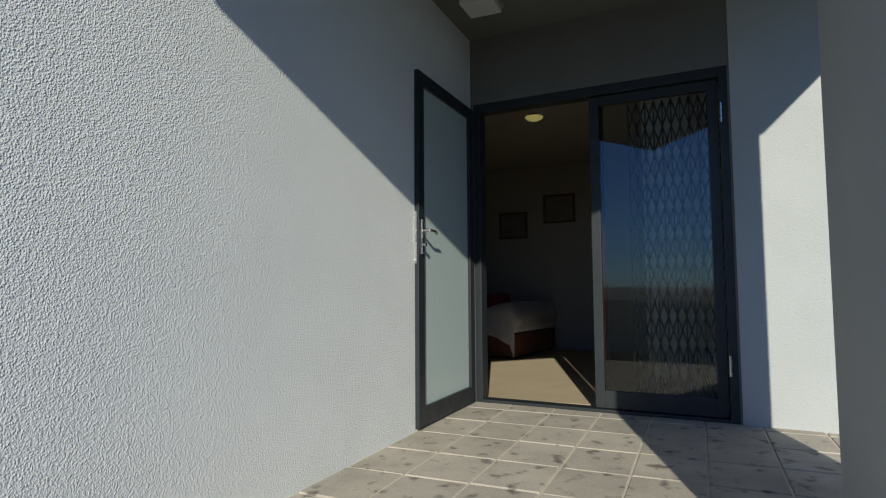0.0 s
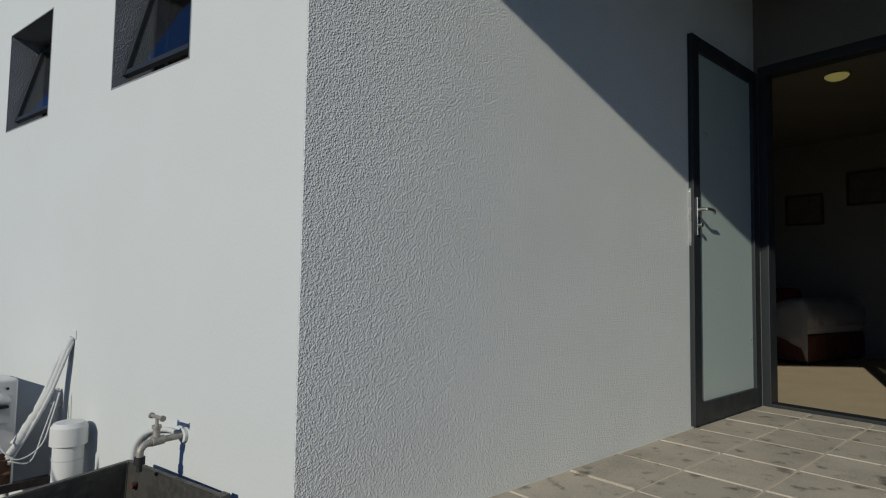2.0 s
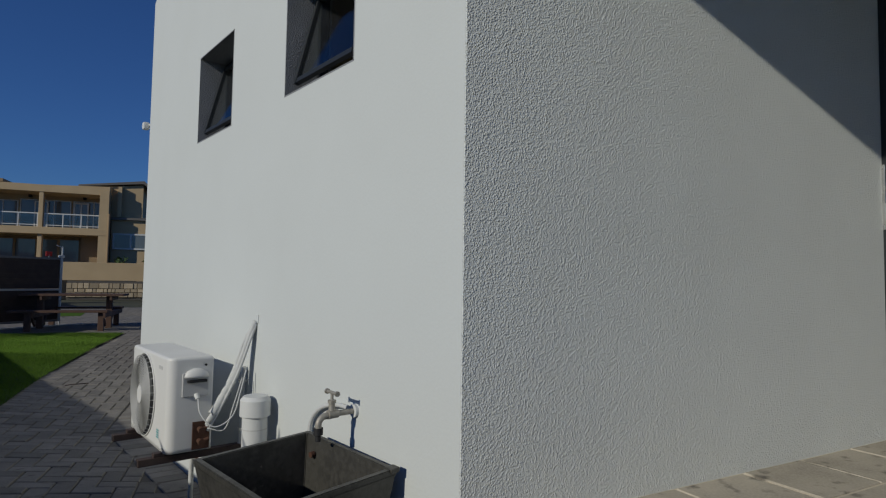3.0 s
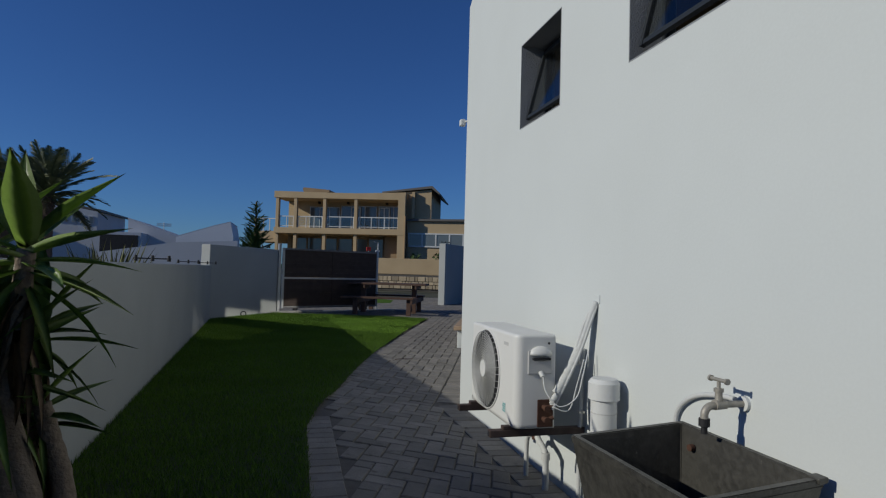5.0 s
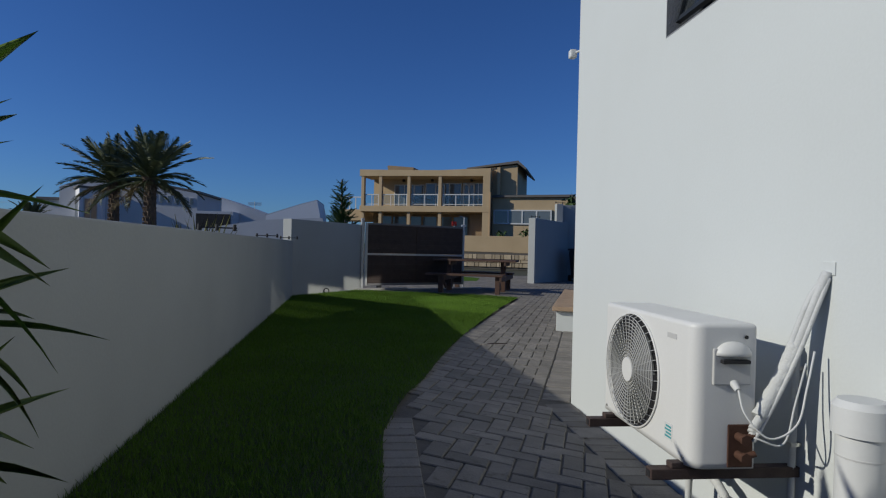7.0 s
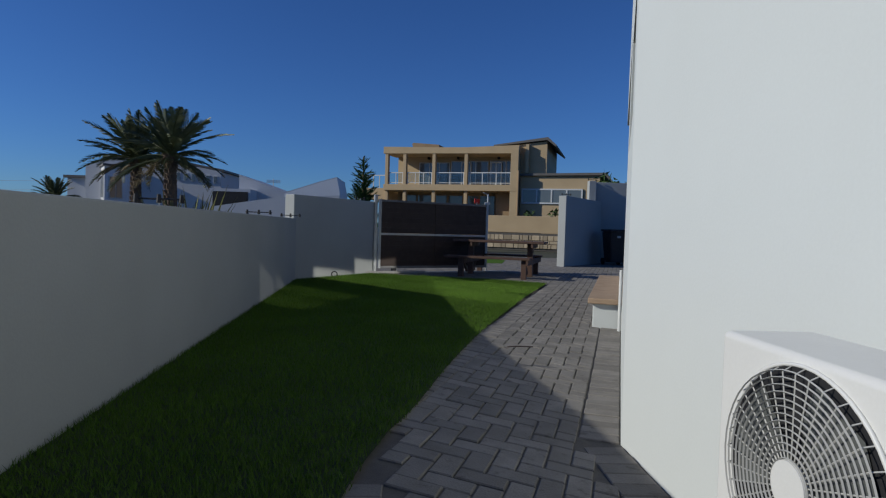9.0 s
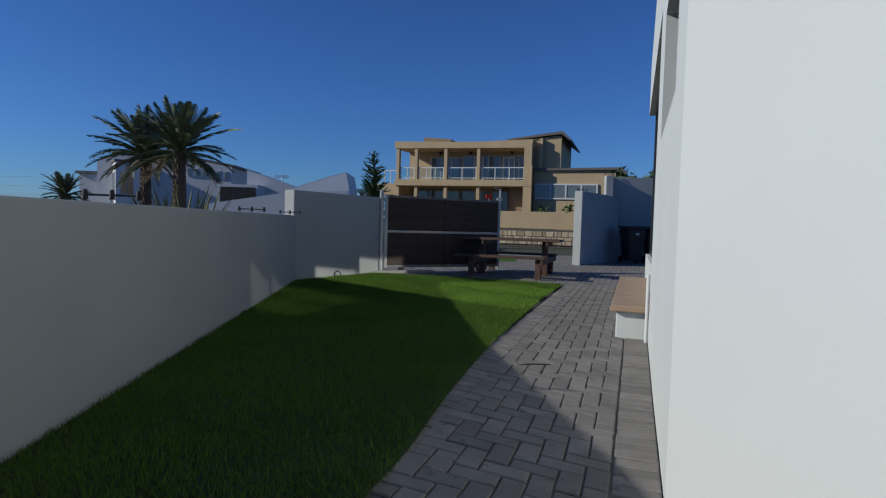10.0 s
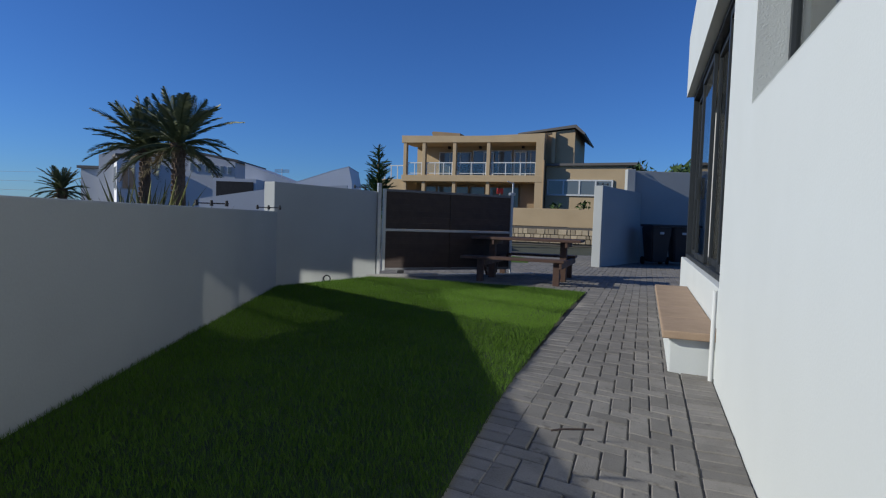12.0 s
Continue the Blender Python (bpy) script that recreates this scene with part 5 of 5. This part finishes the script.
# ---- white houses on the other side ----
def white_house():
    h = thing("house", "white house with an angular bay and low roofs", "house", pose(0, 50, 0))
    # Main wall is coloured grey for its shade; only the bay keeps white.
    part("wall", upright([(-25.6, -0.2), (-15.6, -0.2), (-15.6, 4.75), (-20.5, 5.6), (-24.2, 5.5), (-25.6, 4.95)], 7), FARGREY, h)
    part("roof", upright([(-15.4, 4.75), (-20.5, 5.62), (-24.3, 5.52), (-24.3, 5.66), (-20.5, 5.78), (-15.4, 4.92)], 7.2), ROOFM, h)
    part("side_block", box(-27.2, -25.6, 0.5, 6, -0.2, 3.95), FARGREY, h)
    part("side_roof", box(-27.4, -25.5, 0.3, 6.2, 3.95, 4.15), ROOFM, h)
    part("bay", prism([(-24.4, 0.0), (-24.2, -0.5), (-23.2, -2.0), (-22.3, -0.5), (-22.3, 0.0)], -0.2, 4.75), FARWHITE, h, "white angular bay")
    bm = prism([(-24.6, 0.0), (-24.35, -0.55), (-23.2, -2.2), (-22.15, -0.5), (-22.15, 0.0)], 4.75, 4.9)
    part("bay_roof", bm, ROOFM, h)
    for p, q in (((-24.05, -0.73), (-23.33, -1.81)), ((-23.05, -1.75), (-22.5, -0.83))):
        d = Vector((q[0] - p[0], q[1] - p[1]))
        m = Matrix.Translation((*p, 0)) @ Matrix.Rotation(math.atan2(d.y, d.x), 4, "Z")
        w = part("window", box(0, d.length, -0.05, 0.03, 2.4, 4.05, 0, None, m), PVC, h)
        part("pane", box(0.08, d.length / 2 - 0.03, -0.07, -0.05, 2.48, 3.97, 0, None, m), FARGLASS, w)
        part("pane", box(d.length / 2 + 0.03, d.length - 0.08, -0.07, -0.05, 2.48, 3.97, 0, None, m), FARGLASS, w)
    for k in range(6):
        x = -18.9 + k * 0.55
        w = part("window", box(x, x + 0.3, -0.06, 0.02, 4.0 - k * 0.03, 4.6 - k * 0.04), FARGREY, h)
        part("pane", box(x + 0.04, x + 0.26, -0.08, -0.06, 4.04 - k * 0.03, 4.56 - k * 0.04), FARGLASS, w)


white_house()


def wedge_house():
    h = thing("house", "low grey-white house with steep wedge roofs", "house", pose(0, 30, 0))
    part("wall", upright([(-8.4, -0.2), (-6.5, -0.2), (-6.5, 2.25), (-8.4, 2.92)], 4), FARGREY, h)
    part("wall", upright([(-6.5, -0.2), (-4.15, -0.2), (-4.15, 2.35), (-4.28, 2.96), (-4.95, 2.76), (-6.5, 2.22)], 3), FARWHITE, h)
    part("coping", upright([(-6.5, 2.22), (-4.95, 2.76), (-4.28, 2.96), (-4.28, 3.0), (-4.97, 2.80), (-6.52, 2.26)], 3.1), FARGREY, h)
    part("coping", upright([(-8.42, 2.92), (-6.5, 2.25), (-6.5, 2.29), (-8.42, 2.97)], 4.1), FARGREY, h)
    a = thing("aerial", "thin television aerial on a roof", "aerial", pose(-7.2, 31, 2.45))
    part("mast", rod((0, 0, -0.2), (0, 0, 0.45), 0.015, seg=6), ALU_LIGHT, a)
    for k in range(5):
        part("element", rod((-0.3, 0, 0.28 + k * 0.03), (0.3, 0, 0.28 + k * 0.03), 0.008, seg=5), ALU_LIGHT, a)


wedge_house()
solo("wall_neighbour", upright([(-7.4, -0.2), (-3.3, -0.2), (-3.3, 1.86), (-5.2, 1.74), (-7.4, 1.36)], 0.2), FARGREY, "white boundary wall of the neighbouring plot with a sloping top", "wall", pose(0, 23.0, 0), kind="structure")
g = thing("garage", "low white garage with a dark opening", "garage", pose(-8.4, 29, 0))
part("wall", box(-0.9, 0.75, 0, 3, -0.2, 2.3), FARGREY, g)
# Flat black sheet on a closed wall, in place of a shaded opening.
part("door", box(-0.75, 0.65, -0.05, -0.005, -0.2, 2.18), BLACK, g, "black panel painted as the shaded garage opening")

# power lines
sheet("verge", [(-1.5, 21.0), (1.5, 20.8), (1.9, 22.6), (1.2, 24.0), (-2.0, 24.0)], 0.004, BLADE, "strip of green verge beyond the driveway opening", "verge", 1.0)
pl = thing("power_lines", "thin overhead power lines far away", "cables")
for k in range(3):
    part("cable", tube([(-75, 85, 3.6 + k * 1.2), (-58, 84.5, 3.1 + k * 1.2), (-42, 84, 3.5 + k * 1.2)], 0.016, 4, n=4), FARGREY, pl)
for x in (-75, -42):
    part("pole", rod((x, 85 if x < -50 else 84, -0.3), (x, 85 if x < -50 else 84, 6.6), 0.15, 0.1, 8), PALMBARK, pl)
solo("backdrop_hills", prism([(-900, 900), (-300, 1150), (300, 1100), (900, 850), (900, 900), (300, 1200), (-300, 1250), (-900, 950)], -5, 8), HEDGE, "low dark line of land on the horizon", "land", kind="structure")


# ---- small marks and bits ----
solo("twig", tube([(-0.27, 9.36, 0.006), (-0.20, 9.37, 0.010), (-0.06, 9.385, 0.006)], 0.005, 6), BRACKET, "thin dark twig lying on the paving", "twig")
for x, y in ((-2.72, 15.0), (-2.40, 15.25)):
    ring = [(x + 0.05 * math.cos(k / 10 * math.tau), y, 0.055 + 0.05 * math.sin(k / 10 * math.tau)) for k in range(11)]
    solo("hose_loop", tube(ring, 0.010, 6, n=2), BLACK, "small black hose loop at the foot of the wall", "hose")


# ---- short grass on the lawn ----
def inside(px, py, poly):
    hit = np.zeros(len(px), bool)
    for (ax, ay), (bx, by) in zip(poly, poly[1:] + poly[:1]):
        cross = ((ay > py) != (by > py)) & (px < (bx - ax) * (py - ay) / (by - ay + 1e-12) + ax)
        hit ^= cross
    return hit


rng = np.random.default_rng(2)
px, py = rng.uniform(-2.95, 1.42, 640000), rng.uniform(4.0, 16.2, 640000)
keep = inside(px, py, LAWN) & (rng.uniform(0, 1, 640000) < np.clip(1.25 - (py - 8.5) * 0.07, 0.55, 1))
px, py = px[keep], py[keep]
px += rng.normal(0, 0.006, len(px))
n = len(px)
gz = np.array([ground_z(x, y) for x, y in zip(px, py)]) + 0.008
tuft = 0.8 + 0.35 * np.sin(px * 5.1 + 1.3 * np.sin(py * 3.7)) * np.sin(py * 4.3)
hgt = rng.uniform(0.018, 0.044, n) * (0.65 + 0.38 * tuft)
ang = rng.uniform(0, math.tau, n)
lean = rng.uniform(0.1, 0.8, n) * hgt
la = rng.uniform(0, math.tau, n)
wd = rng.uniform(0.0014, 0.0026, n)
base = np.stack([px, py, gz], 1)
side = np.stack([np.cos(ang) * wd, np.sin(ang) * wd, np.zeros(n)], 1)
tip = base + np.stack([np.cos(la) * lean, np.sin(la) * lean, hgt], 1)
v = np.stack([base - side, base + side, tip], 1).reshape(-1, 3)
me = bpy.data.meshes.new("grass")
me.from_pydata(v.tolist(), [], np.arange(n * 3).reshape(-1, 3).tolist())
me.materials.append(BLADE)
tagged(new("grass", me), "short bright green lawn grass", "grass", kind="stuff")


# ---- terrace tiles ----
def slab_mesh(lx, ly, h, bevel):
    """A flat piece with a chamfered top, its middle on the ground at 0."""
    v = [(sx * lx / 2, sy * ly / 2, z) for z in (-h, -bevel) for sx, sy in ((-1, -1), (1, -1), (1, 1), (-1, 1))]
    v += [(sx * (lx / 2 - bevel), sy * (ly / 2 - bevel), 0) for sx, sy in ((-1, -1), (1, -1), (1, 1), (-1, 1))]
    f = [(8, 9, 10, 11)]
    for k in range(4):
        j = (k + 1) % 4
        f += [(k, j, 4 + j, 4 + k), (4 + k, 4 + j, 8 + j, 8 + k)]
    return v, f


terrace = bpy.data.objects["terrace_slab"]
rnd = random.Random(5)
meshes = {}
SX, SY = 0.39, 0.328
for i in range(-7, 5):
    for j in range(-6, 3):
        xa, xb = max(0.46, 2.46 + i * SX), min(3.52, 2.46 + (i + 1) * SX)
        ya, yb = max(-2.45, -0.647 + j * SY), min(-0.004, -0.647 + (j + 1) * SY)
        lx, ly = xb - xa - 0.011, yb - ya - 0.011
        if lx < 0.04 or ly < 0.03:
            continue
        key = (round(lx, 2), round(ly, 2))
        if key not in meshes:
            me = bpy.data.meshes.new("tile")
            vv, ff = slab_mesh(lx, ly, 0.02, 0.004)
            me.from_pydata(vv, [], ff)
            me.materials.append(TILE)
            meshes[key] = me
        ob = new("tile", meshes[key])
        ob.parent = terrace
        p = MG @ Vector(((xa + xb) / 2, (ya + yb) / 2, 0))
        ob.matrix_basis = pose(p.x, p.y, H + rnd.uniform(-0.0015, 0.0015), rx=rnd.uniform(-0.25, 0.25), ry=rnd.uniform(-0.25, 0.25), rz=-11.6)

# ---- paving bricks ----
bed = bpy.data.objects["pavement_bed"]
BL, BWID = 0.204, 0.104
vv, ff = slab_mesh(BL - 0.007, BWID - 0.006, 0.04, 0.005)
brick_mesh = bpy.data.meshes.new("brick")
brick_mesh.from_pydata(vv, [], ff)
brick_mesh.materials.append(PAVER)
unit_v, unit_f = np.array(vv), ff
half_mesh = bpy.data.meshes.new("brick")
hv, hf = slab_mesh(BWID - 0.006, BWID - 0.006, 0.04, 0.005)
half_mesh.from_pydata(hv, [], hf)
half_mesh.materials.append(PAVER)
KERB = -1.26


def paved(x, y):
    """Whether the herringbone field covers a plan point."""
    a = radians(B2)
    rx, ry = x - CORNER_B[0], y - CORNER_B[1]
    s, dd = rx * math.sin(a) + ry * math.cos(a), rx * math.cos(a) - ry * math.sin(a)
    if not (3.4 < y < 25 and -3.2 < x < 9.2) or y < 16.3 and x < 1.5 and inside(np.array([x]), np.array([y]), LAWN)[0]:
        return False
    if y < 7.62:
        return -1.105 < x < -0.215 and (dd > KERB + 0.17 or y < 6.9)
    if s < 8.3:
        return dd < -0.21 and (dd > KERB + 0.17 or y > 15.0)
    return True


places = []  # x, y, turn, whether whole
for r in range(-60, 190):
    for c in range(-60, 70):
        k = (c - r) % 4
        if k in (1, 3):
            continue

        def spot(cc, rr):
            return along(CORNER_B, B2, (rr + 0.5) * BWID, -0.21 + (cc + 0.5) * BWID)

        p, q = spot(c, r), spot(c + 1, r) if k == 0 else spot(c, r - 1)
        if p[1] > 25.2 or p[1] < 3.3 or not -3.4 < p[0] < 9.4:
            continue
        a, b = paved(*p), paved(*q)
        turn = -B2 if k == 0 else 90 - B2
        if a and b:
            places.append(((p[0] + q[0]) / 2, (p[1] + q[1]) / 2, turn, True))
        elif a or b:
            places.append((*(p if a else q), turn, False))
for k in range(-30, 160):
    s = (k + 0.5) * BWID
    for dd in (-0.105, KERB + 0.125):
        x, y = along(CORNER_B, B2, s, dd)
        if y > 6.9 and s < 8.1 and not (dd > -0.5 and s < 0.05):
            places.append((x, y, -B2, True))
for k in range(36):
    places.append((-1.237, 6.86 - k * BWID, 0, True))
    places.append((-0.108, 7.50 - k * BWID, 0, True))
near, far = [], []
for p in places:
    (near if 7.3 < p[1] < 10.4 and len(near) < 300 else far).append(p)
rnd = random.Random(8)
for x, y, turn, whole in near:
    ob = new("brick", brick_mesh if whole else half_mesh)
    ob.parent = bed
    z = ground_z(x, y)
    fall = Vector(((z - ground_z(x + 0.1, y)) * 10, (z - ground_z(x, y + 0.1)) * 10, 1)).normalized()
    tilt = Vector((0, 0, 1)).rotation_difference(fall).to_matrix().to_4x4()
    ob.matrix_basis = Matrix.Translation((x, y, z + rnd.uniform(-0.003, 0.003))) @ tilt @ pose(0, 0, 0, rx=rnd.uniform(-0.7, 0.7), ry=rnd.uniform(-0.5, 0.5), rz=turn + rnd.uniform(-0.8, 0.8))
av, af = [], []
unit_h = np.array(hv)
for i, (x, y, turn, whole) in enumerate(far):
    u = unit_v if whole else unit_h
    c, q = math.cos(radians(turn)), math.sin(radians(turn))
    w = u.copy()
    w[:, 0], w[:, 1] = u[:, 0] * c - u[:, 1] * q + x, u[:, 0] * q + u[:, 1] * c + y
    w[:, 2] += np.array([ground_z(*xy) for xy in w[:, :2]]) + rnd.uniform(-0.003, 0.003)
    av.append(w)
    af += [tuple(k + 12 * i for k in f) for f in unit_f]
me = bpy.data.meshes.new("paving_bricks")
me.from_pydata(np.concatenate(av).tolist(), [], af)
me.materials.append(PAVER_I)
ob = new("paving_bricks", me)
ob.parent = bed
tagged(ob, "grey concrete paving bricks of the path and driveway", kind="stuff")
